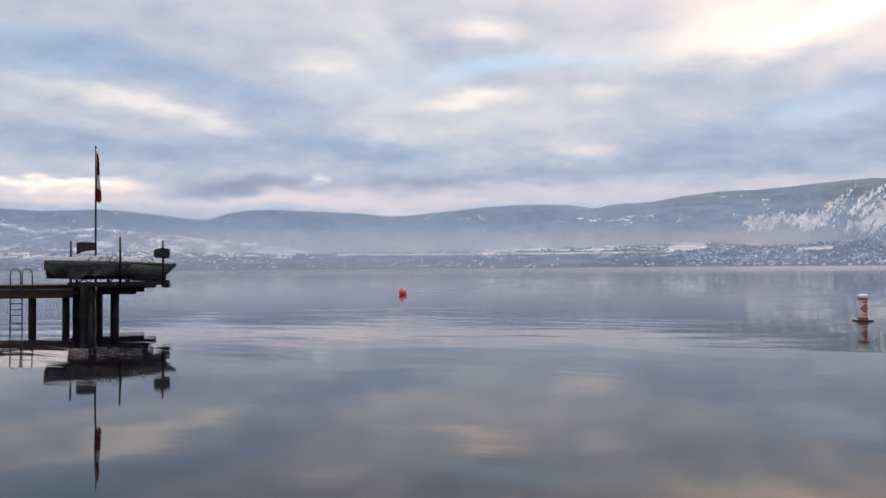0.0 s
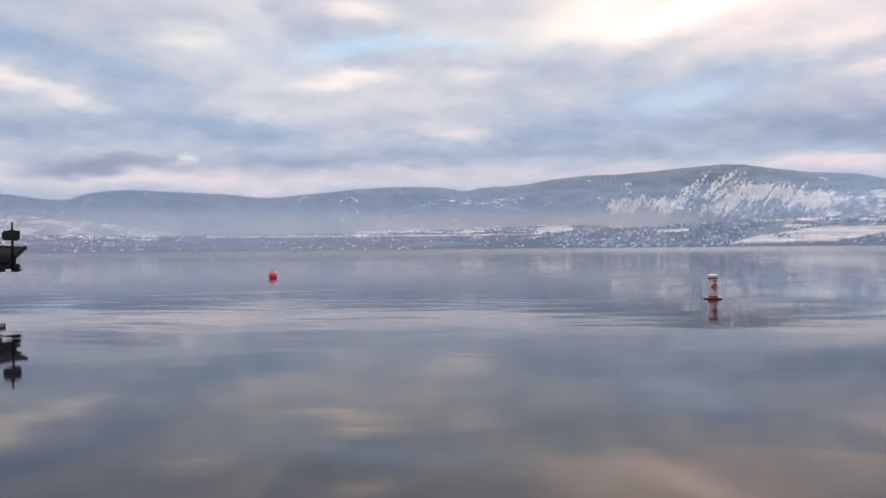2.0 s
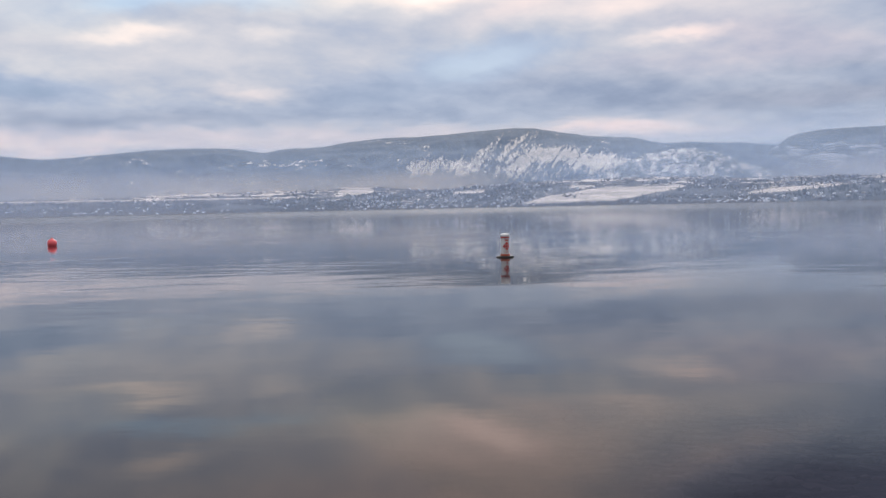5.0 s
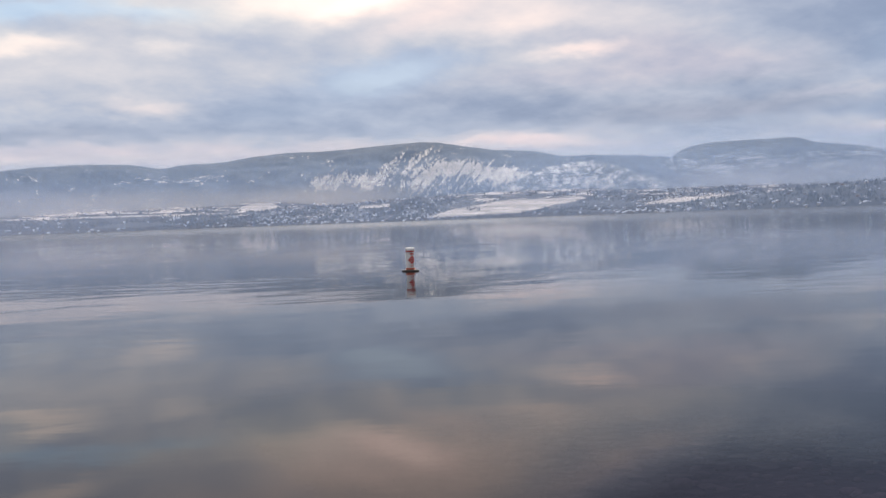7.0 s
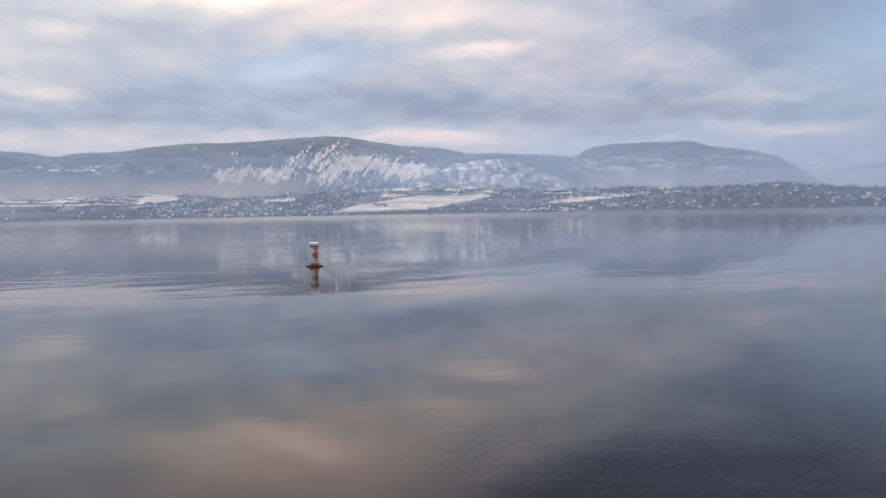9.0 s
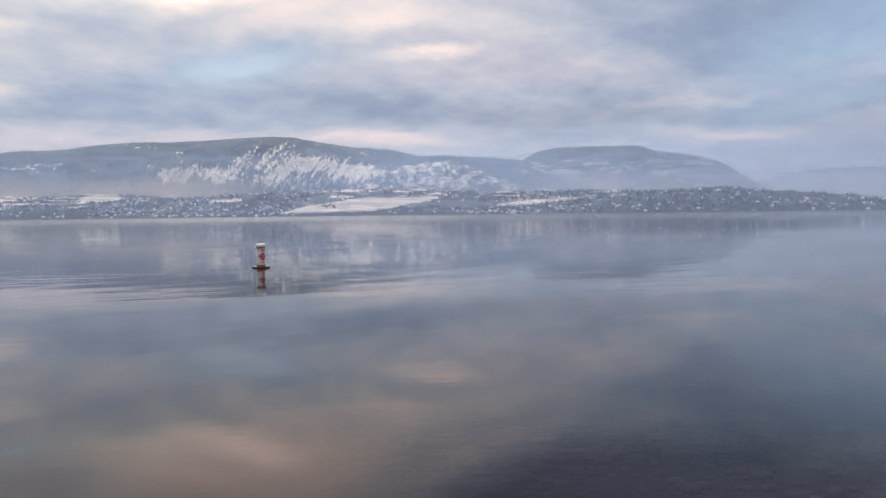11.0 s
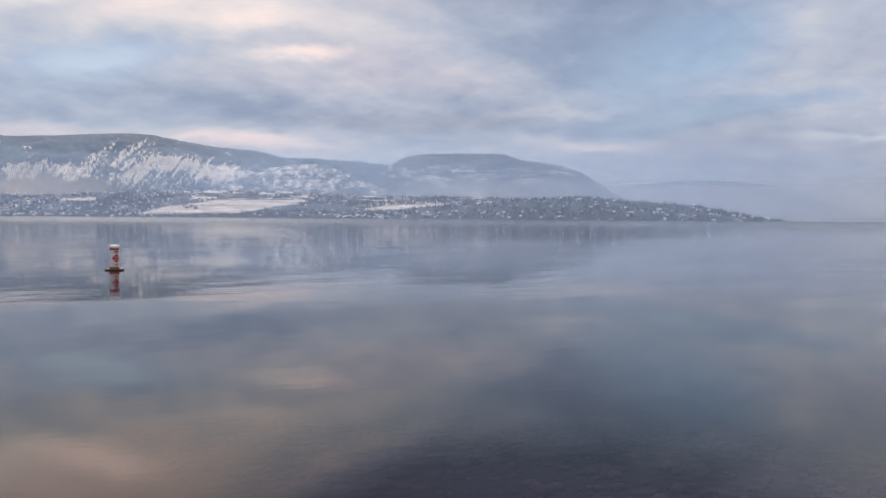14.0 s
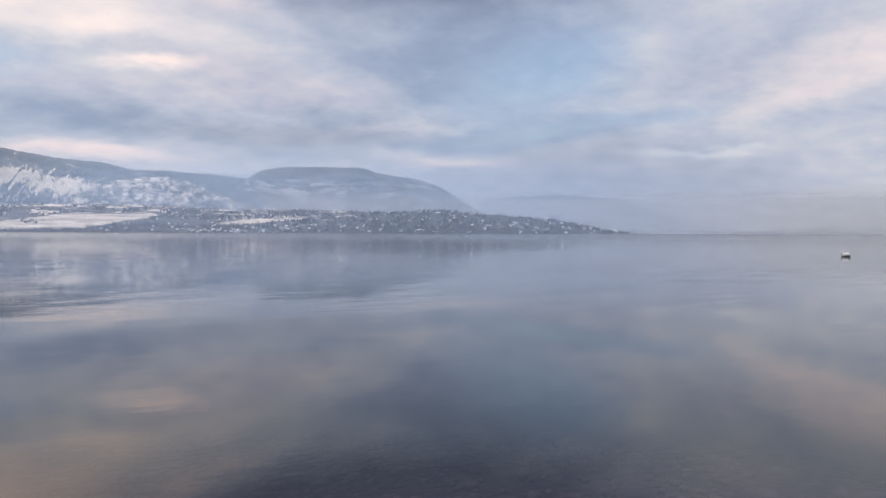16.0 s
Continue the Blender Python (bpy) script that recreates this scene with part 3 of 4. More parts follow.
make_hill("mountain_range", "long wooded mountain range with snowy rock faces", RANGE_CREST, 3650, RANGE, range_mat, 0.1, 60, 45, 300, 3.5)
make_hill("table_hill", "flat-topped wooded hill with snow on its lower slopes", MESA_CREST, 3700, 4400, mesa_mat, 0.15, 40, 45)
make_hill("rocky_hill", "low rocky hill dusted with snow", ROCKY_CREST, 3300, 3950, rocky_mat, 0.12, 40, 40, 180, 4)
make_hill("foothill", "hazy foothill with snowy clearings", FOOT_CREST, 3300, 3900, foot_mat, 0.15, 36, 40)
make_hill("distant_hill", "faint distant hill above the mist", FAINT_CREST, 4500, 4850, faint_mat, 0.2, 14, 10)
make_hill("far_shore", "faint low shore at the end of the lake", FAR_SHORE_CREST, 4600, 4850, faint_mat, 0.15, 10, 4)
make_hill("lakeside_land", "gentle lakeside land with snowed fields, orchards and scrub", BENCH_CREST, BENCH, 3300, bench_mat, 0.1, 50, 14, 150, 3, 1.25)
make_hill("wooded_point", "long wooded point reaching into the lake", POINT_CREST, 2300, 2560, point_mat, 0.1, 26, 8, 90, 3)

# water: one sheet to the horizon
sheet = bmesh.new()
rings = []
for r in (0.5, 6, 20, 60, 180, 500, 1500, 3000, 4950):
    rings.append([sheet.verts.new((r * math.cos(2 * math.pi * k / 96), r * math.sin(2 * math.pi * k / 96), 0)) for k in range(96)])
for a, b in zip(rings, rings[1:]):
    for k in range(96):
        sheet.faces.new((a[k], b[k], b[(k + 1) % 96], a[(k + 1) % 96]))
sheet.faces.new(rings[0])
lake = part("water", sheet, water_mat, None)
tagged(lake, "calm grey-blue lake water mirroring the clouds", "water", kind="structure")


# the bed: shallow and stony at the near shore, which rises out of the water behind the viewer
def bed_level(x, y):
    along = y + 0.25 * max(-60, min(60, x)) + 0.9 + 0.4 * noise.noise((x * 0.12, y * 0.12, 0))
    # unseen bank added behind the viewer to block the low sky
    if along < -8.0:
        return 0.75 + min(26.0, 0.45 * (-8.0 - along))
    if along < 2.0:
        return min(0.75, 0.05 + (2.0 - along) * 0.2)
    return max(-9.0, 0.05 - (along - 2.0) * 0.075 - 0.0016 * max(0, along - 14) ** 2)


verts, faces = [], []
xs = np.concatenate([[-4950, -1500, -500, -200, -100], np.arange(-60, 60.1, 1.5), [100, 200, 500, 1500, 4950]])
ys = np.concatenate([[-4950, -1500, -500, -200, -90, -40], np.arange(-16, 60.1, 1.5), [90, 200, 500, 1500, 4950]])
for x in xs:
    for y in ys:
        verts.append((x, y, bed_level(x, y) + 0.04 * noise.noise((x * 0.5, y * 0.5, 3))))
m = len(ys)
for i in range(len(xs) - 1):
    for j in range(m - 1):
        faces.append((i * m + j, (i + 1) * m + j, (i + 1) * m + j + 1, i * m + j + 1))
tagged(new("ground", mesh_of("ground", verts, faces, bed_mat, True)), "dark stony lake bed sloping down from the shore, with an added unseen bank", "lake bed", kind="structure")


def make_veil(name, label, a0, a1, far, low, high, mat):
    verts, faces = [], []
    azimuths = np.arange(a0, a1 + 0.01, 1.0)
    for a in azimuths:
        for e in np.linspace(low, high, 6):
            verts.append(bearing(a, far, EYE + far * math.tan(radians(e))))
    for i in range(len(azimuths) - 1):
        for j in range(5):
            faces.append((i * 6 + j, i * 6 + 6 + j, i * 6 + 7 + j, i * 6 + 1 + j))
    return tagged(new(name, mesh_of(name, verts, faces, mat, True)), label, "mist", kind="stuff")


def rise(far, elevation):
    return EYE + far * math.tan(radians(elevation))


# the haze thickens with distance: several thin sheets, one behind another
# the sheets stand in for haze, with its blue put into their colour
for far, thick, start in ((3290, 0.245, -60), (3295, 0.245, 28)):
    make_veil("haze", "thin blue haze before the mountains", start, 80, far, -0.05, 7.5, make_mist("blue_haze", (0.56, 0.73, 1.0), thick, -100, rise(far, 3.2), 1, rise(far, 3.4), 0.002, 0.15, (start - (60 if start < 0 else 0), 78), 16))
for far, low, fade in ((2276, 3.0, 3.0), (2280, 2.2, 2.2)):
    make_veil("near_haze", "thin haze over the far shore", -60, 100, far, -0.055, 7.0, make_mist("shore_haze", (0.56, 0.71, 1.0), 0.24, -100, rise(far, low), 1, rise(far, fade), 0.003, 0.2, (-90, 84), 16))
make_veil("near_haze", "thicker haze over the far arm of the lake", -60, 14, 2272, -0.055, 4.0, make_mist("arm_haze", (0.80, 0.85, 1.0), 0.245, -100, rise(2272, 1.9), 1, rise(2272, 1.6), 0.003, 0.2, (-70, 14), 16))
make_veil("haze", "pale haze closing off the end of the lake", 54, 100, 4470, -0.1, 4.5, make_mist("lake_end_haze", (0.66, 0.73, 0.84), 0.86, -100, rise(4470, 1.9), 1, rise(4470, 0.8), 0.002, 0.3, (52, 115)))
# warm sunlight is put into the colour of this mist
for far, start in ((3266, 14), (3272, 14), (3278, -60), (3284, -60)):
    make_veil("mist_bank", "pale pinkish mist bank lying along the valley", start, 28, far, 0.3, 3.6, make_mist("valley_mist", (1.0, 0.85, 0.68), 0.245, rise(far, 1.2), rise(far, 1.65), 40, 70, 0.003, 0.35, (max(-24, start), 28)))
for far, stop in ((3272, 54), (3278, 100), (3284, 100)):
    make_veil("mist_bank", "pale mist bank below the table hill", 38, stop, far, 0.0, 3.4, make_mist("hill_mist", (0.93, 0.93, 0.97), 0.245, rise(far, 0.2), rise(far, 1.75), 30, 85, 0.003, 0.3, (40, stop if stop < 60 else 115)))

# ---------------------------------------------------------------- far shore: trees and houses
def scatter(control, near, far, power, count, keep, seed):
    """Spots on a stretch of far land, thinned by keep(azimuth, share of the way up)."""
    rnd = random.Random(seed)
    spots = []
    while len(spots) < count:
        a = rnd.uniform(control[0][0], control[-1][0])
        v = rnd.random() ** 1.3
        r = near + (far - near) * (0.015 + 0.97 * v)
        z = land_height(control, near, far, power, a, r)
        if rnd.random() < keep(a, v, math.degrees(math.atan2(z - EYE, r))):
            spots.append((a, r, z))
    return spots


def clump(a, v, size):
    return 0.5 + noise.noise((a * size, v * 7.0, 4.2))


def in_field(a, e):
    """The open snow fields, free of trees."""
    return any(all(p * a + q * e + k > -0.03 for p, q, k in edges_of(corners)) for corners in SNOW_FIELDS)


def openness(a, e):
    total = 0.0
    for sa, se, wa, we, tilt, lift in LAND_SPOTS:
        total += lift * 0.37 ** (((a - sa) / wa) ** 2 + ((e - se) / we) ** 2)
    return total


def bench_trees(a, v, e):
    if in_field(a, e) and not ((a - 30.4) / 0.75) ** 2 + ((e - 0.62) / 0.14) ** 2 < 1:
        return 0.0
    belt = 0.9 if v < 0.07 else 0.0
    return min(1, max(0.02, belt + (clump(a, v, 0.9) - 0.30) * 1.1 - 4.5 * openness(a, e)))


def tree_mesh(spots, seed, low=6.0, high=13.0, slim=0.26, tiers=3):
    """Conifers as stacked ragged skirts, all in one mesh."""
    rnd = random.Random(seed)
    verts, faces = [], []
    for a, r, z in spots:
        p, h = bearing(a, r, z - 0.5), rnd.uniform(low, high) * min(1.0, 0.5 + z / 26)
        w = h * slim * rnd.uniform(0.75, 1.25)
        for k in range(tiers):
            base, tip = h * (0.08 + 0.28 * k), h * (0.5 + 0.5 * (k + 1) / tiers) if k < tiers - 1 else h
            rad, turn, first = w * (1 - 0.28 * k), rnd.uniform(0, 1), len(verts)
            for s in range(5):
                b = turn + s * 1.2566
                q = rad * rnd.uniform(0.75, 1.2)
                verts.append((p.x + q * math.cos(b), p.y + q * math.sin(b), p.z + base + rnd.uniform(-0.4, 0.4)))
            verts.append((p.x, p.y, p.z + tip))
            faces += [(first + s, first + (s + 1) % 5, first + 5) for s in range(5)]
    return verts, faces


def bush_mesh(spots, seed):
    """Bare broadleaf trees and orchard rows as small lumpy crowns."""
    rnd = random.Random(seed)
    verts, faces = [], []
    for a, r, z in spots:
        p, h = bearing(a, r, z - 0.3), rnd.uniform(3.0, 7.0)
        w, first = h * rnd.uniform(0.45, 0.8), len(verts)
        for lift, wide in ((0.15, 0.7), (0.6, 1.0)):
            for s in range(6):
                b, q = s * 1.0472, w * wide * rnd.uniform(0.7, 1.15)
                verts.append((p.x + q * math.cos(b), p.y + q * math.sin(b), p.z + h * lift * rnd.uniform(0.85, 1.15)))
        verts.append((p.x, p.y, p.z + h))
        for s in range(6):
            t = (s + 1) % 6
            faces += [(first + s, first + t, first + 6 + t, first + 6 + s), (first + 6 + s, first + 6 + t, first + 12)]
    return verts, faces


tagged(new("conifers", mesh_of("conifers", *tree_mesh(scatter(BENCH_CREST, BENCH, 3300, 1.25, 10000, bench_trees, 3), 5), conifer_green)),
       "dark frosted conifers scattered over the far lakeside", "trees", kind="stuff")
tagged(new("broadleaf_trees", mesh_of("broadleaf_trees", *bush_mesh(scatter(BENCH_CREST, BENCH, 3300, 1.25, 12000, bench_trees, 8), 6), bush_brown)),
       "bare broadleaf trees and orchard rows over the far lakeside", "trees", kind="stuff")
tagged(new("conifers", mesh_of("conifers", *tree_mesh(scatter(POINT_CREST, 2300, 2560, 1.0, 2100, lambda a, v, e: 1.8 * clump(a, v, 1.6) - 0.25, 13), 15, 3.5, 11), conifer_green)),
       "dense dark conifers on the wooded point", "trees", kind="stuff")


def make_house(wall_mat, roof_mat, w, d, h, name="house"):
    """A lakeside house: walls, pitched roof, windows, door and chimney."""
    ob = thing(name, "", "house")
    bm = bmesh.new()
    ring = [(-w / 2, -2), (w / 2, -2), (w / 2, h), (0, h + 0.32 * w), (-w / 2, h)]
    a = [bm.verts.new((x, -d / 2, z)) for x, z in ring]
    b = [bm.verts.new((x, d / 2, z)) for x, z in ring]
    bm.faces.new(a)
    bm.faces.new(b[::-1])
    for k in range(5):
        bm.faces.new((a[k], b[k], b[(k + 1) % 5], a[(k + 1) % 5]))
    bmesh.ops.recalc_face_normals(bm, faces=bm.faces)
    part("wall", bm, wall_mat, ob)
    slope = math.atan2(0.32 * w, w / 2)
    long = (w / 2 + 0.6) / math.cos(slope)
    bm = bmesh.new()
    for side in (-1, 1):
        mid = side * (w / 4 + 0.3)
        box((long, d + 1.2, 0.45), (mid, 0, h + 0.32 * w - abs(mid) * 0.64 + 0.25), 0, side * math.degrees(slope), bm)
    part("roof", bm, roof_mat, ob)
    for x in (-w / 4, w / 4):
        part("window", box((1.5, 0.15, 1.3), (x, -d / 2 - 0.05, 0.62 * h)), shutter_dark, ob)
    part("door", box((1.1, 0.15, 2.1), (0, -d / 2 - 0.05, 1.0)), shutter_dark, ob)
    part("chimney", box((0.8, 0.8, 2.2), (w / 4, d / 5, h + 0.28 * w)), chimney_brick, ob)
    return ob


LABELS = ["white-painted lakeside house with a snowed roof", "tan-sided lakeside house with a snowed roof",
          "grey-sided lakeside house with a snowed roof", "brown timber lakeside house with a dark roof"]
kinds = [make_house(house_walls[0], house_roofs[0], 7.5, 6.5, 4.2), make_house(house_walls[1], house_roofs[0], 9, 7, 3.6),
         make_house(house_walls[2], house_roofs[0], 7, 6.5, 4.6), make_house(house_walls[3], house_roofs[1], 8.5, 6.5, 3.4)]
for ob, label in zip(kinds, LABELS):
    tagged(ob, label, "house", "houses on the far shore")


def house_spots(a, v, e):
    if in_field(a, e):
        return 0.0
    dense = 1.0 if 15 < a < 28 or 38 < a < 56 else 0.2
    return dense * max(0.05, clump(a, v, 0.5))


rnd = random.Random(21)
spots = scatter(BENCH_CREST, BENCH, 3300, 1.25, 1000, house_spots, 31) + scatter(POINT_CREST, 2300, 2560, 1.0, 100, lambda a, v, e: 1.0 if v < 0.8 else 0.1, 33)
spots.sort(key=lambda spot: spot[1])
for i, (a, r, z) in enumerate(spots[:300]):
    p = bearing(a, r, z)
    m = pose(p.x, p.y, p.z + 0.3, 0, 0, -a + rnd.choice((0, 90)) + rnd.uniform(-25, 25))
    if i < 4:
        kinds[i].matrix_basis = m
    else:
        copy_thing(kinds[rnd.choice((0, 1, 1, 2, 2, 3))], m)


def small_houses(spots):
    """Gabled houses with snow on their roofs, too far off to tell their parts."""
    verts, faces = [], []
    for a, r, z in spots:
        w, d, h, first = rnd.uniform(2.6, 4.6), rnd.uniform(2.6, 4.2), rnd.uniform(2.6, 4.2), len(verts)
        m = pose(*bearing(a, r, z), 0, 0, -a + rnd.choice((0, 90)) + rnd.uniform(-25, 25))
        for y in (-d, d):
            verts += [tuple(m @ Vector(q)) for q in ((-w, y, -2), (w, y, -2), (w, y, h), (0, y, h + 0.6 * w), (-w, y, h))]
        f = first
        faces += [(f, f + 1, f + 2, f + 3, f + 4), (f + 9, f + 8, f + 7, f + 6, f + 5)]
        faces += [(f + k, f + 5 + k, f + 5 + (k + 1) % 5, f + (k + 1) % 5) for k in range(5)]
    return verts, faces


tagged(new("small_houses", mesh_of("small_houses", *small_houses(spots[300:]), house_roofs[0])),
       "small snowed houses scattered over the higher lakeside", "houses", kind="stuff")

# ---------------------------------------------------------------- the dock
DOCK_Z, DOCK_TURN = 1.385, math.degrees(math.atan2(1.3, 5.03))
dock = thing("dock", "high weathered wooden dock on dark piles with a reddish-brown edge", "dock", (-12.77, 35.8, 0), DOCK_TURN)
LEFT = -15.0
part("stringer", box((-2.5 - LEFT, 0.10, 0.35), ((LEFT - 2.5) / 2, 0.02, DOCK_Z - 0.365)), fascia_wood, dock, "reddish-brown stringer board", bevel=0.01)
part("stringer", box((0.45 - LEFT, 0.10, 0.13), ((LEFT + 0.45) / 2, 0.0, DOCK_Z - 0.115)), fascia_wood, dock, bevel=0.01)
part("stringer", box((0.45 - LEFT, 0.10, 0.20), ((LEFT + 0.45) / 2, 4.2, DOCK_Z - 0.15)), fascia_wood, dock, bevel=0.01)
part("beam", box((3.35, 0.22, 0.17), (-1.72, 0.1, DOCK_Z - 0.34)), pile_wood, dock, bevel=0.012)
part("beam", box((3.1, 0.22, 0.17), (-1.6, 3.95, DOCK_Z - 0.34)), pile_wood, dock, bevel=0.012)


def add_pile(s, w, radius, mat, top=DOCK_Z - 0.1):
    rnd = random.Random(int(s * 100))
    pts = [(s + rnd.uniform(-0.012, 0.012), w + rnd.uniform(-0.012, 0.012), z) for z in np.linspace(-6.0, top, 9)]
    part("dock_post", rod(pts, [radius * (1.06 - 0.08 * k / 8) for k in range(9)], 12), mat, dock, smooth=True)


for s, w, radius, mat in ((-4.1, 0.35, 0.155, pile_wood), (-2.85, 0.45, 0.145, pile_wood), (-2.5, 0.9, 0.17, pile_wood), (-0.92, 0.3, 0.175, pile_wood),
                          (-1.88, -0.15, 0.33, tar_wood), (-7.6, 0.35, 0.15, pile_wood), (-7.5, 3.9, 0.15, pile_wood), (-10.8, 0.35, 0.15, pile_wood), (-10.6, 3.9, 0.15, pile_wood), (-14, 0.4, 0.15, pile_wood), (-14, 3.9, 0.15, pile_wood), (-2.0, 3.9, 0.16, pile_wood)):
    add_pile(s, w, radius, mat)


# ---------------------------------------------------------------- the ladder on the dock
def arc(a, b, top, steps=10):
    """An upright loop from a over the top to b."""
    a, b = Vector(a), Vector(b)
    r = (b - a).length / 2
    pts = [a, Vector((a.x, a.y, top - r))]
    for k in range(1, steps):
        t = math.pi * k / steps
        mid = (a + b) / 2
        pts.append(Vector((mid.x, mid.y, top - r)) + (Vector((a.x - mid.x, a.y - mid.y, 0)) * math.cos(t)) + Vector((0, 0, r * math.sin(t))))
    return pts + [Vector((b.x, b.y, top - r)), b]


ladder = thing("dock_ladder", "dark tubular swim ladder with two looped handrails on the dock", "ladder", (-12.77, 35.8, 0), DOCK_TURN)
S_LEFT, S_RIGHT = -4.84, -4.40
for s in (S_LEFT, S_RIGHT):
    part("handrail", rod(arc((s, -0.08, DOCK_Z), (s + 0.30, 0.3, DOCK_Z + 0.01), DOCK_Z + 0.66), 0.024, 8), dark_steel, ladder, "looped tube handrail", smooth=True)
    part("rail", rod([(s, -0.08, DOCK_Z), (s, -0.08, 0.5), (s, -0.08, -0.55)], 0.024, 8), dark_steel, ladder, smooth=True)
for z in (0.86, 0.64, 0.40, 0.16, -0.1, -0.35):
    part("rung", rod([(S_LEFT, -0.08, z), (S_RIGHT, -0.08, z)], 0.018, 8), dark_steel, ladder, smooth=True)

# ---------------------------------------------------------------- the boat on its lift
STERN, BOW = Vector((-15.42, 33.3, 0)), Vector((-11.02, 35.15, 0))
BOAT_LEN = (BOW - STERN).length
BOAT_TURN = math.degrees(math.atan2(BOW.y - STERN.y, BOW.x - STERN.x))


def hull_station(u):
    """Half beam, keel, chine and sheer height at share u from the stern."""
    beam = 0.86 * (1 - max(0.0, (u - 0.45) / 0.55) ** 2.4) + 0.03
    sheer = 2.33 - 0.14 * u
    dip = min(1.0, max(0.0, (u - 0.5) / 0.36))
    keel = 1.66 - 0.06 * min(1, u / 0.5) - 0.13 * dip * dip * (3 - 2 * dip) + 0.60 * max(0.0, (u - 0.87) / 0.13) ** 1.1
    return beam, keel, min(sheer - 0.05, keel + 0.22), sheer


def build_boat():
    boat = thing("motor_boat", "small motor boat under a grey-green tarpaulin with snow on top", "boat", (STERN.x, STERN.y, 0), BOAT_TURN)
    bm, rings = bmesh.new(), []
    for k in range(25):
        u = k / 24
        b, keel, chine, sheer = hull_station(u)
        line = [(-b, sheer), (-b * 0.98, (sheer + chine) / 2), (-b * 0.88, chine), (-b * 0.4, keel + 0.07), (0, keel)]
        line += [(-y, z) for y, z in line[-2::-1]]
        rings.append([bm.verts.new((u * BOAT_LEN, y, z)) for y, z in line])
    for a, b in zip(rings, rings[1:]):
        for k in range(8):
            bm.faces.new((a[k], a[k + 1], b[k + 1], b[k]))
    bm.faces.new(rings[0])
    for a, b in zip(rings, rings[1:]):
        bm.faces.new((a[8], a[0], b[0], b[8]))
    bmesh.ops.recalc_face_normals(bm, faces=bm.faces)
    part("hull", bm, hull_paint, boat, "smooth grey painted hull", smooth=True)
    # the tarpaulin: over the top, hanging down both sides with folds
    bm, rings = bmesh.new(), []
    for k in range(61):
        u = -0.012 + 1.022 * k / 60
        b, keel, chine, sheer = hull_station(min(1, max(0, u)))
        skirt = min(0.55, (sheer - keel) * 0.86) + 0.16 * noise.noise((u * 11, 1, 0)) + 0.07 * noise.noise((u * 31, 4, 0)) + 0.08 * math.exp(-((u - 0.14) / 0.05) ** 2) + 0.10 * math.exp(-((u - 0.20) / 0.07) ** 2) - 0.20 * math.exp(-(u / 0.05) ** 2)
        bow = min(1.0, max(0.0, (u - 0.54) / 0.10))
        skirt = skirt * (1 - bow) + (0.11 + 0.04 * noise.noise((u * 25, 2, 0))) * bow
        crown = 0.10 * math.sin(math.pi * min(1, u * 1.05)) + 0.05
        ring = []
        for j in range(21):
            q = -1 + j / 10
            if abs(q) <= 0.6:
                y = q / 0.6 * (b + 0.03)
                z = sheer + 0.02 + crown * (1 - (q / 0.6) ** 2) + 0.02 * noise.noise((u * 14, q * 4, 2))
            else:
                drop = (abs(q) - 0.6) / 0.4
                fold = 0.075 * drop * math.sin(u * 39 + 2.6 * drop + 9 * noise.noise((u * 4, q, 7))) + 0.10 * drop * noise.noise((u * 9 - drop * 1.5, drop * 1.2, q))
                y = math.copysign(b + 0.03 + fold - 0.06 * drop, q)
                z = sheer + 0.02 - skirt * drop
            ring.append(bm.verts.new((u * BOAT_LEN, y, z)))
        rings.append(ring)
    for a, b in zip(rings, rings[1:]):
        for k in range(20):
            bm.faces.new((a[k], a[k + 1], b[k + 1], b[k]))
    bm.faces.new(rings[0])
    bmesh.ops.recalc_face_normals(bm, faces=bm.faces)
    part("tarpaulin", bm, tarp_cloth, boat, "draped grey-green tarpaulin with folds", smooth=True)
    # snow settled on top of it
    bm, rings = bmesh.new(), []
    for k in range(41):
        u = 0.0 + 0.9 * k / 40
        b, keel, chine, sheer = hull_station(u)
        ends = min(1, 10 * u + 0.2) * min(1, (0.9 - u) * 8)
        ring = []
        for j in range(11):
            q = -1 + j / 5
            crown = 0.10 * math.sin(math.pi * min(1, u * 1.05)) + 0.05
            under = sheer + 0.02 + crown * (1 - (q * 0.92) ** 2)
            thick = 0.6 * ends * (0.05 + 0.045 * noise.noise((u * 7, q * 2, 5)) + 0.09 * math.exp(-((u - 0.42) / 0.16) ** 2) + (0.03 if u < 0.3 else 0)) * (1 - abs(q) ** 4)
            ring.append(bm.verts.new((u * BOAT_LEN, q * 0.9 * (b - 0.01), under + 0.012 + thick)))
        rings.append(ring)
    for a, b in zip(rings, rings[1:]):
        for k in range(10):
            bm.faces.new((a[k], a[k + 1], b[k + 1], b[k]))
    bmesh.ops.recalc_face_normals(bm, faces=bm.faces)
    part("snow", bm, thin_shaded_snow, boat, "settled snow", smooth=True)
    # loose rope loops on the cover
    rnd = random.Random(4)
    for u in (0.34, 0.42, 0.47, 0.52, 0.56, 0.75, 0.81):
        b, keel, chine, sheer = hull_station(u)
        z, wide, tall = sheer + 0.06, rnd.uniform(0.2, 0.5), rnd.uniform(0.14, 0.3)
        pts = [(u * BOAT_LEN + wide * (t - 0.5), -b * (0.95 - 0.5 * t), z + tall * math.sin(math.pi * min(1, t * 1.15)) - 0.02) for t in np.linspace(0, 1, 9)]
        part("rope", rod(pts, 0.016, 6), rope_fibre, boat, "dark loose rope", smooth=True)
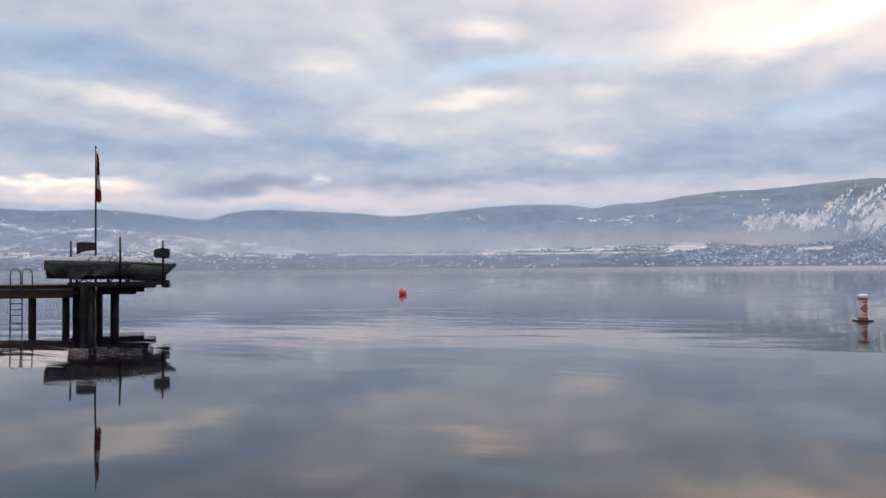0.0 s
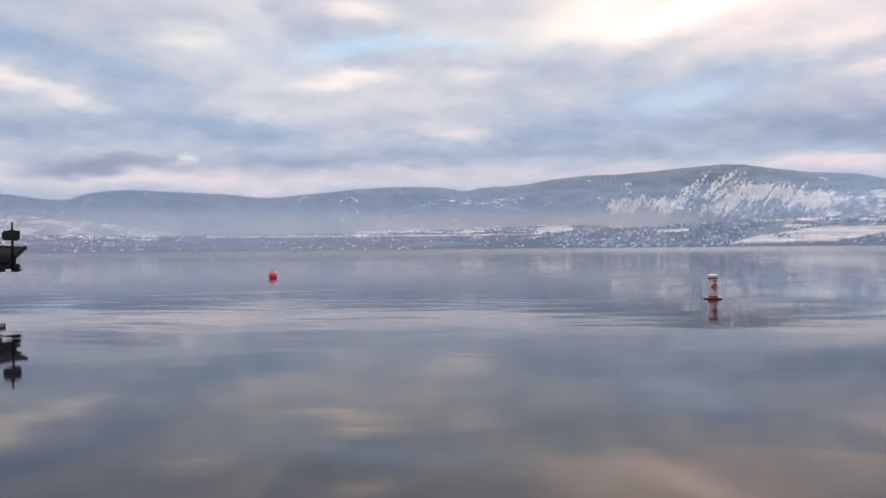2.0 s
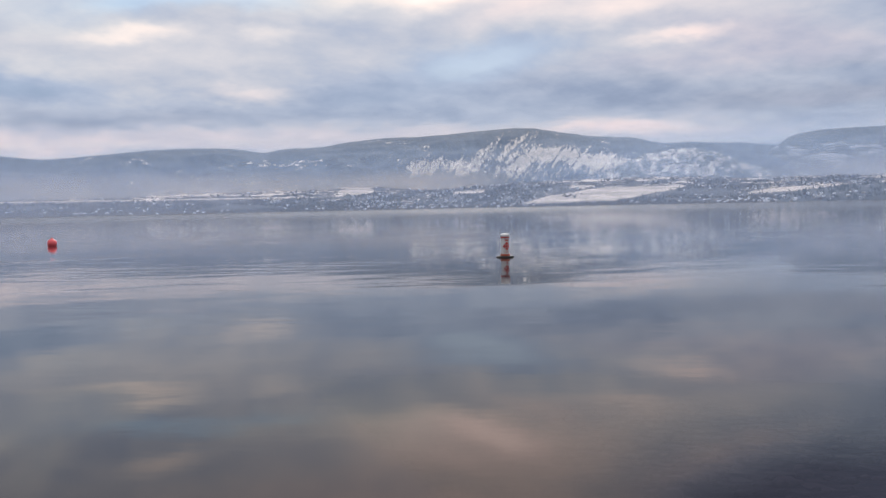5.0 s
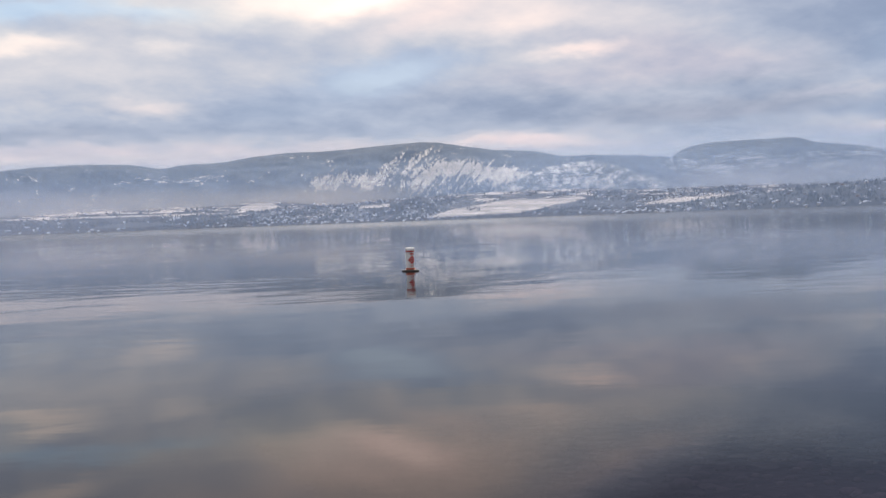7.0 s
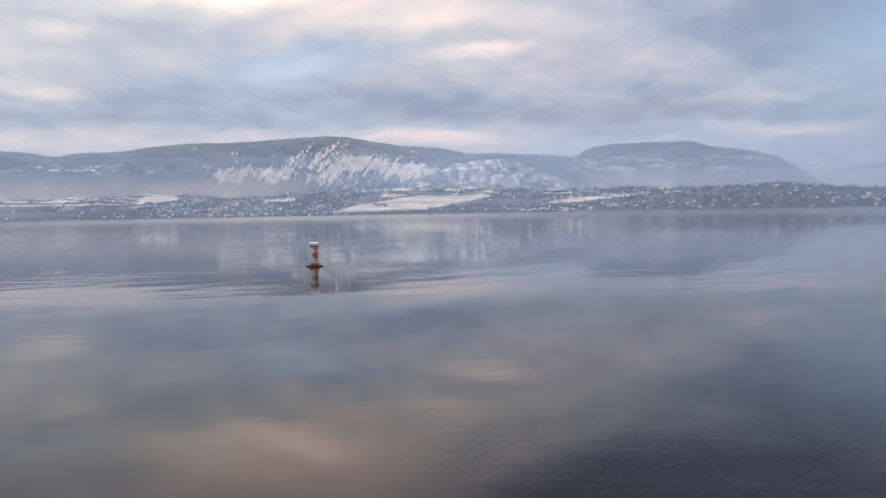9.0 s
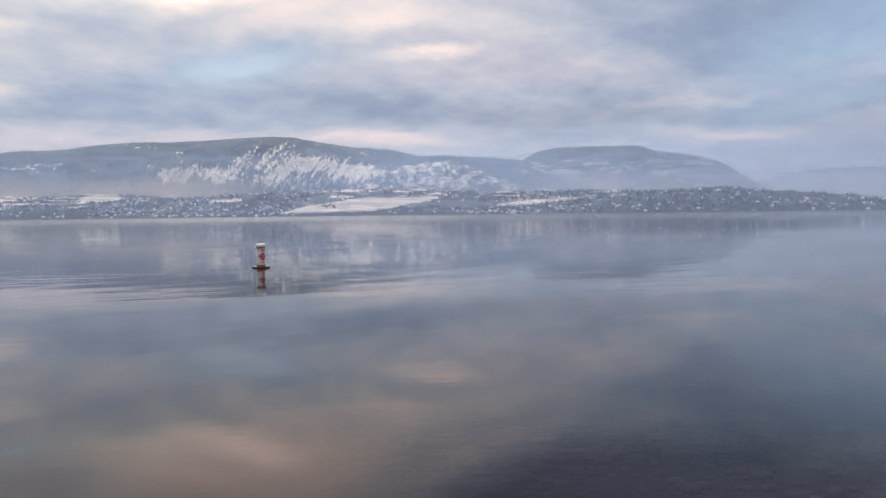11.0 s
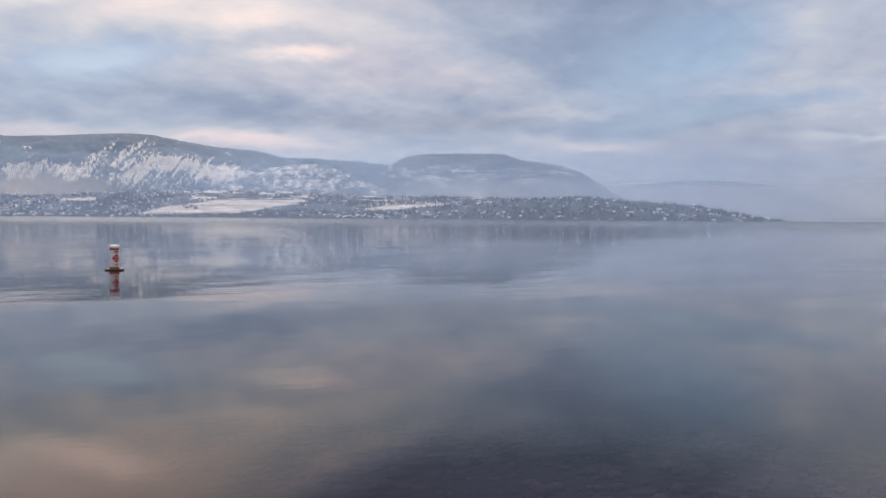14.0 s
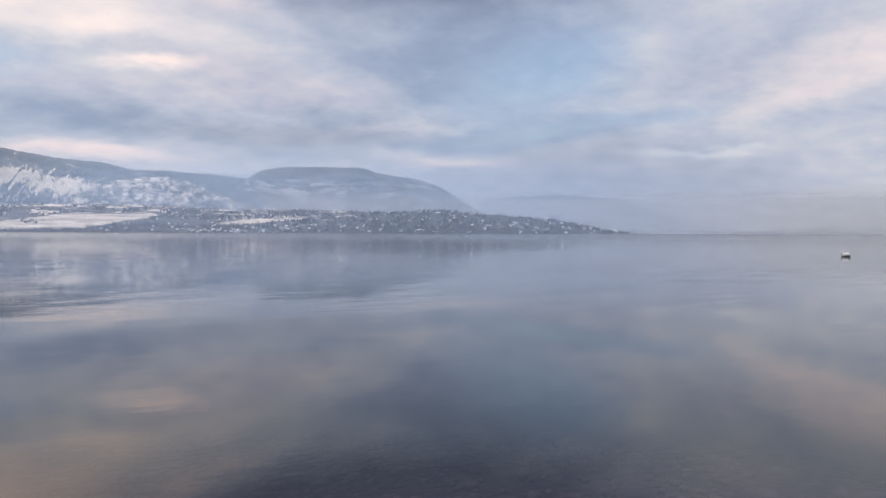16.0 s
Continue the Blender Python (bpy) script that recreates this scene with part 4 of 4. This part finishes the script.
    # lines thrown over the cover and hanging down its side
    for top, low, reach in ((0.16, 0.11, 0.34), (0.30, 0.27, 0.5), (0.47, 0.575, 0.52), (0.50, 0.64, 0.48), (0.62, 0.60, 0.30)):
        pts = []
        for t in np.linspace(0, 1, 9):
            u = top + (low - top) * t
            b, keel, chine, sheer = hull_station(u)
            pts.append((u * BOAT_LEN, -(b + 0.05 + 0.07 * t), sheer + 0.05 - reach * t + 0.03 * math.sin(3.1 * t)))
        part("rope", rod(pts, 0.014, 6), rope_fibre, boat, "dark hanging rope", smooth=True)
    return boat


build_boat()


def build_lift():
    lift = thing("boat_lift", "dark steel boat lift with guide posts beside the dock", "boat lift", (STERN.x, STERN.y, 0), BOAT_TURN)
    for y in (-0.45, 0.45):
        part("bunk", box((BOAT_LEN * 0.66, 0.12, 0.10), (BOAT_LEN * 0.53, y, 1.66)), dark_steel, lift, bevel=0.01)
        part("side_beam", box((BOAT_LEN * 0.68, 0.10, 0.14), (BOAT_LEN * 0.50, y * 1.9, 1.42)), dark_steel, lift, bevel=0.01)
    for u in (0.23, 0.47, 0.62, 0.78):
        part("cross_beam", box((0.10, 1.9, 0.10), (BOAT_LEN * u, 0, 1.54)), dark_steel, lift, bevel=0.01)
    for u, lean in ((0.23, 0.09), (0.33, -0.08), (0.49, -0.06), (0.60, 0.08), (0.68, -0.08)):
        part("strut", rod([(BOAT_LEN * u, -0.86, 1.45), (BOAT_LEN * (u + lean), -0.5, 1.78)], 0.022, 8), dark_steel, lift, smooth=True)
        part("strut", rod([(BOAT_LEN * u, -0.86, 1.45), (BOAT_LEN * u, -0.7, 1.75)], 0.018, 8), dark_steel, lift, smooth=True)
    for u, y, top in ((0.18, 0.98, 3.15), (0.555, -0.98, 3.27), (0.895, -0.62, 3.14)):
        part("guide_post", rod([(BOAT_LEN * u, y, 1.36), (BOAT_LEN * u, y, top)], 0.045, 10), dark_steel, lift, smooth=True)
    for u, y in ((0.33, -0.86), (0.36, 0.86)):
        part("lift_leg", rod([(BOAT_LEN * u, y * 0.5, -5.0), (BOAT_LEN * u, y * 0.5, 1.46)], 0.06, 10), tar_wood, lift, smooth=True)
    housing = part("winch_housing", box((0.60, 0.34, 0.36), (BOAT_LEN * 0.885, -0.62, 2.62), 0, 4), black_cover, lift, "black winch housing", bevel=0.05)
    part("lid", box((0.40, 0.38, 0.05), (BOAT_LEN * 0.91, -0.62, 2.80), 0, 10), black_cover, housing, bevel=0.015)
    part("bow_stop", box((0.52, 0.5, 0.20), (BOAT_LEN * 0.90, -0.2, 1.46)), black_cover, lift, "black bow stop", bevel=0.04)
    part("bow_stop", box((0.30, 0.4, 0.13), (BOAT_LEN * 0.925, -0.2, 1.31)), black_cover, lift, bevel=0.03)
    part("bow_post", box((0.12, 0.12, 0.55), (BOAT_LEN * 0.915, -0.2, 1.75)), dark_steel, lift, bevel=0.01)
    for u, drop in ((0.80, 0.30), (0.89, 0.2), (0.93, 0.15), (0.96, 0.13)):
        part("hanging_cable", rod([(BOAT_LEN * u, -0.4, 1.42), (BOAT_LEN * u + 0.02, -0.4, 1.42 - drop / 2), (BOAT_LEN * u, -0.41, 1.42 - drop)], 0.012, 6), rope_fibre, lift, smooth=True)
    part("end_beam", box((0.75, 0.08, 0.10), (BOAT_LEN * 0.83, -0.5, 1.44)), dark_steel, lift, bevel=0.01)
    return lift


build_lift()


# ---------------------------------------------------------------- flagpole with a limp flag and a furled cover
def build_flagpole():
    base = Vector((-14.45, 35.62, DOCK_Z))
    pole = thing("flagpole", "thin dark dock flagpole with limp red and white flag", "flagpole", base)
    part("pole", rod([(0, 0, 0), (0, 0, 2), (0, 0, 4), (0.0, 0, 5.68)], [0.045, 0.042, 0.036, 0.026], 10), dark_steel, pole, smooth=True)
    part("finial", turned([(0.02, 5.66), (0.045, 5.70), (0.03, 5.75), (0.0, 5.77)], 12), dark_steel, pole, smooth=True)
    # the flag hangs in narrow folds: red above, white between, red at the tip
    bands = ((5.52, 4.62, flag_red), (4.62, 4.00, flag_white), (4.00, 3.45, flag_red))

    def edge(z):
        t = (5.52 - z) / 2.07
        return 0.05 + 0.14 * t ** 0.8 + 0.02 * math.sin(9 * t)
    for hi, lo, mat in bands:
        bm, rows = bmesh.new(), []
        for k in range(13):
            z = hi + (lo - hi) * k / 12
            w = edge(z) * (1.0 if z > 3.56 else 0.75)
            row = []
            for j in range(13):
                q = j / 12
                row.append(bm.verts.new((0.03 + w * q, 0.05 * math.sin(q * 14 + z * 1.5) * (0.4 + q), z - 0.10 * q)))
            rows.append(row)
        for a, b in zip(rows, rows[1:]):
            for k in range(12):
                bm.faces.new((a[k], b[k], b[k + 1], a[k + 1]))
        bmesh.ops.solidify(bm, geom=bm.faces[:], thickness=0.006)
        part("flag_band", bm, mat, pole, "red flag cloth" if mat is flag_red else "white flag cloth", smooth=True)
    bm = bmesh.new()
    ring = [(-0.78, 1.25), (-0.78, 1.73), (-0.6, 1.76), (0.0, 1.73), (0.02, 1.42), (-0.45, 1.38), (-0.62, 1.32)]
    a = [bm.verts.new((x, -0.05, z)) for x, z in ring]
    b = [bm.verts.new((x, 0.05, z)) for x, z in ring]
    bm.faces.new(a)
    bm.faces.new(b[::-1])
    for k in range(7):
        bm.faces.new((a[k], b[k], b[(k + 1) % 7], a[(k + 1) % 7]))
    bmesh.ops.recalc_face_normals(bm, faces=bm.faces)
    part("hanging_panel", bm, black_cover, pole, "black hanging panel", bevel=0.012)
    return pole


build_flagpole()


# ---------------------------------------------------------------- buoys
def sign_plate(bm, outline, radius, mid_z, size):
    """A thin outline bent round a drum of that radius, facing -y."""
    def bend(x, z, r):
        a = x * size / r
        return (r * math.sin(a), -r * math.cos(a), mid_z + z * size)
    n = len(outline)
    inner = [bm.verts.new(bend(x, z, radius)) for x, z in outline]
    outer = [bm.verts.new(bend(x, z, radius + 0.006)) for x, z in outline]
    bm.faces.new(outer)
    for k in range(n):
        bm.faces.new((inner[k], inner[(k + 1) % n], outer[(k + 1) % n], outer[k]))


def build_marker_buoy():
    buoy = thing("marker_buoy", "white marker buoy with orange-red diamond sign floating in a collar", "buoy", (14.92, 30.5, 0), 2)
    part("drum", turned([(0.13, -0.4), (0.157, -0.35), (0.158, 0.10), (0.157, 0.74), (0.15, 0.76)], 32), buoy_white, buoy, smooth=True)
    part("collar", turned([(0.2, -0.06), (0.32, -0.05), (0.345, -0.01), (0.345, 0.03), (0.32, 0.06), (0.19, 0.07)], 32), buoy_black, buoy, "black rubber float collar", smooth=True)
    part("lower_band", turned([(0.195, 0.055), (0.195, 0.07), (0.195, 0.115), (0.18, 0.135), (0.157, 0.137)], 32), buoy_rust, buoy, "orange-red lower band", smooth=True)
    part("upper_band", turned([(0.155, 0.765), (0.183, 0.77), (0.183, 0.80), (0.17, 0.812)], 32), buoy_orange, buoy, "orange-red upper band", smooth=True)
    part("cap", turned([(0.18, 0.81), (0.188, 0.83), (0.184, 0.90), (0.15, 0.935), (0.0, 0.945)], 32), bright_white, buoy, "white snow-capped lid", smooth=True)
    # diamond ring with a cross inside, made of straight bars bent round the drum
    bm = bmesh.new()
    w = 0.34
    for sx, sz in ((1, 1), (-1, 1), (-1, -1), (1, -1)):
        quad = [(0, sz), (sx, 0), (sx * (1 - w), 0), (0, sz * (1 - w))]
        for k in range(4):
            f0, f1 = k / 4, (k + 1) / 4
            cut = lambda p, q, f: (p[0] + (q[0] - p[0]) * f, p[1] + (q[1] - p[1]) * f)  # noqa: E731
            strip = [cut(quad[0], quad[1], f0), cut(quad[0], quad[1], f1), cut(quad[3], quad[2], f1), cut(quad[3], quad[2], f0)]
            sign_plate(bm, strip if sx * sz < 0 else strip[::-1], 0.158, 0.45, 0.170)
    part("diamond_sign", bm, buoy_orange, buoy, "orange-red diamond outline")
    bm = bmesh.new()
    sign_plate(bm, [(-0.6, -0.13), (0, -0.13), (0.6, -0.13), (0.6, 0.13), (0, 0.13), (-0.6, 0.13)], 0.159, 0.45, 0.170)
    sign_plate(bm, [(-0.12, -0.6), (0.12, -0.6), (0.12, 0.6), (-0.12, 0.6)], 0.160, 0.45, 0.170)
    part("cross", bm, buoy_orange, buoy, "orange-red cross")
    for z, half in ((0.70, 0.62), (0.665, 0.5), (0.215, 0.4)):
        bm = bmesh.new()
        sign_plate(bm, [(-half, -0.1), (0, -0.1), (half, -0.1), (half, 0.1), (0, 0.1), (-half, 0.1)], 0.158, z, 0.140)
        part("lettering_bar", bm, buoy_orange, buoy)
    return buoy


def build_ball_buoy():
    buoy = thing("mooring_buoy", "bright red round mooring buoy with a small eye on top", "buoy", (-2.99, 63.0, 0))
    bm = bmesh.new()
    bmesh.ops.create_uvsphere(bm, u_segments=32, v_segments=20, radius=0.30, matrix=Matrix.Translation((0, 0, 0.17)))
    part("ball", bm, ball_red, buoy, smooth=True)
    part("collar", turned([(0.12, 0.44), (0.09, 0.49), (0.05, 0.51), (0.0, 0.515)], 16), ball_red, buoy, smooth=True)
    ring = [(0.04 * math.cos(t), 0, 0.54 + 0.04 * math.sin(t)) for t in np.linspace(0, 2 * math.pi, 14)]
    part("lifting_eye", rod(ring, 0.015, 6), dark_steel, buoy, smooth=True)
    return buoy


def build_float():
    p = bearing(81.16, 83.0)
    ob = thing("mooring_float", "dark low float with a white upright marker", "float", (p.x, p.y, 0), -81)
    part("float", turned([(0.15, -0.1), (0.25, -0.06), (0.30, 0.01), (0.26, 0.08), (0.1, 0.11)], 20), float_dark, ob, smooth=True)
    bm = turned([(0.16, 0.02), (0.18, 0.18), (0.12, 0.36), (0.05, 0.54), (0.0, 0.60)], 14)
    bmesh.ops.transform(bm, matrix=pose(-0.22, 0, 0, 0, -24, 0), verts=bm.verts)
    part("marker", bm, bright_white, ob, "white marker cone", smooth=True)
    part("snow", turned([(0.29, 0.04), (0.36, 0.13), (0.29, 0.28), (0.0, 0.35)], 16), bright_white, ob, smooth=True)


build_marker_buoy()
build_ball_buoy()
build_float()

# ---------------------------------------------------------------- stones on the lake bed
rnd = random.Random(12)
verts, faces = [], []
for _ in range(3200):
    x, y = rnd.uniform(1, 14), rnd.uniform(2.0, 10.5)
    w, first = rnd.uniform(0.025, 0.07) * rnd.choice((1, 1, 1, 1.8)), len(verts)
    z, turn = bed_level(x, y), rnd.uniform(0, 3)
    for lift, wide in ((-0.2, 0.9), (0.2, 1.0), (0.5, 0.62)):
        for s in range(7):
            b, q = turn + s * 0.8976, w * wide * rnd.uniform(0.85, 1.12)
            verts.append((x + q * math.cos(b), y + 0.75 * q * math.sin(b), z + w * lift))
    for k in (0, 7):
        faces += [(first + k + s, first + k + (s + 1) % 7, first + k + 7 + (s + 1) % 7, first + k + 7 + s) for s in range(7)]
    faces.append(tuple(first + 14 + s for s in range(7)))
stone_mat = worn("pale_bed_stone", (0.12, 0.10, 0.09), (0.03, 0.027, 0.03), 2.5, 0.75)
tagged(new("bed_stones", mesh_of("bed_stones", verts, faces, stone_mat, True)), "rounded grey stones lying on the shallow lake bed", "stones", kind="stuff")

# ---------------------------------------------------------------- the planks of the dock
plank_bm = box((0.132, 4.36, 0.05))
bmesh.ops.bevel(plank_bm, geom=plank_bm.edges[:], offset=0.006, segments=1, affect="EDGES")
plank_mesh = bpy.data.meshes.new("plank")
plank_bm.to_mesh(plank_mesh)
plank_bm.free()
plank_mesh.materials.append(deck_wood)
rnd = random.Random(2)
s = LEFT
while s < 0.46:
    plank = new("plank", plank_mesh)
    plank.parent = dock
    plank.matrix_basis = pose(s, 2.1 + rnd.uniform(-0.012, 0.012), DOCK_Z - 0.025 + rnd.uniform(-0.003, 0.003), 0, 0, rnd.uniform(-0.25, 0.25))
    s += 0.142
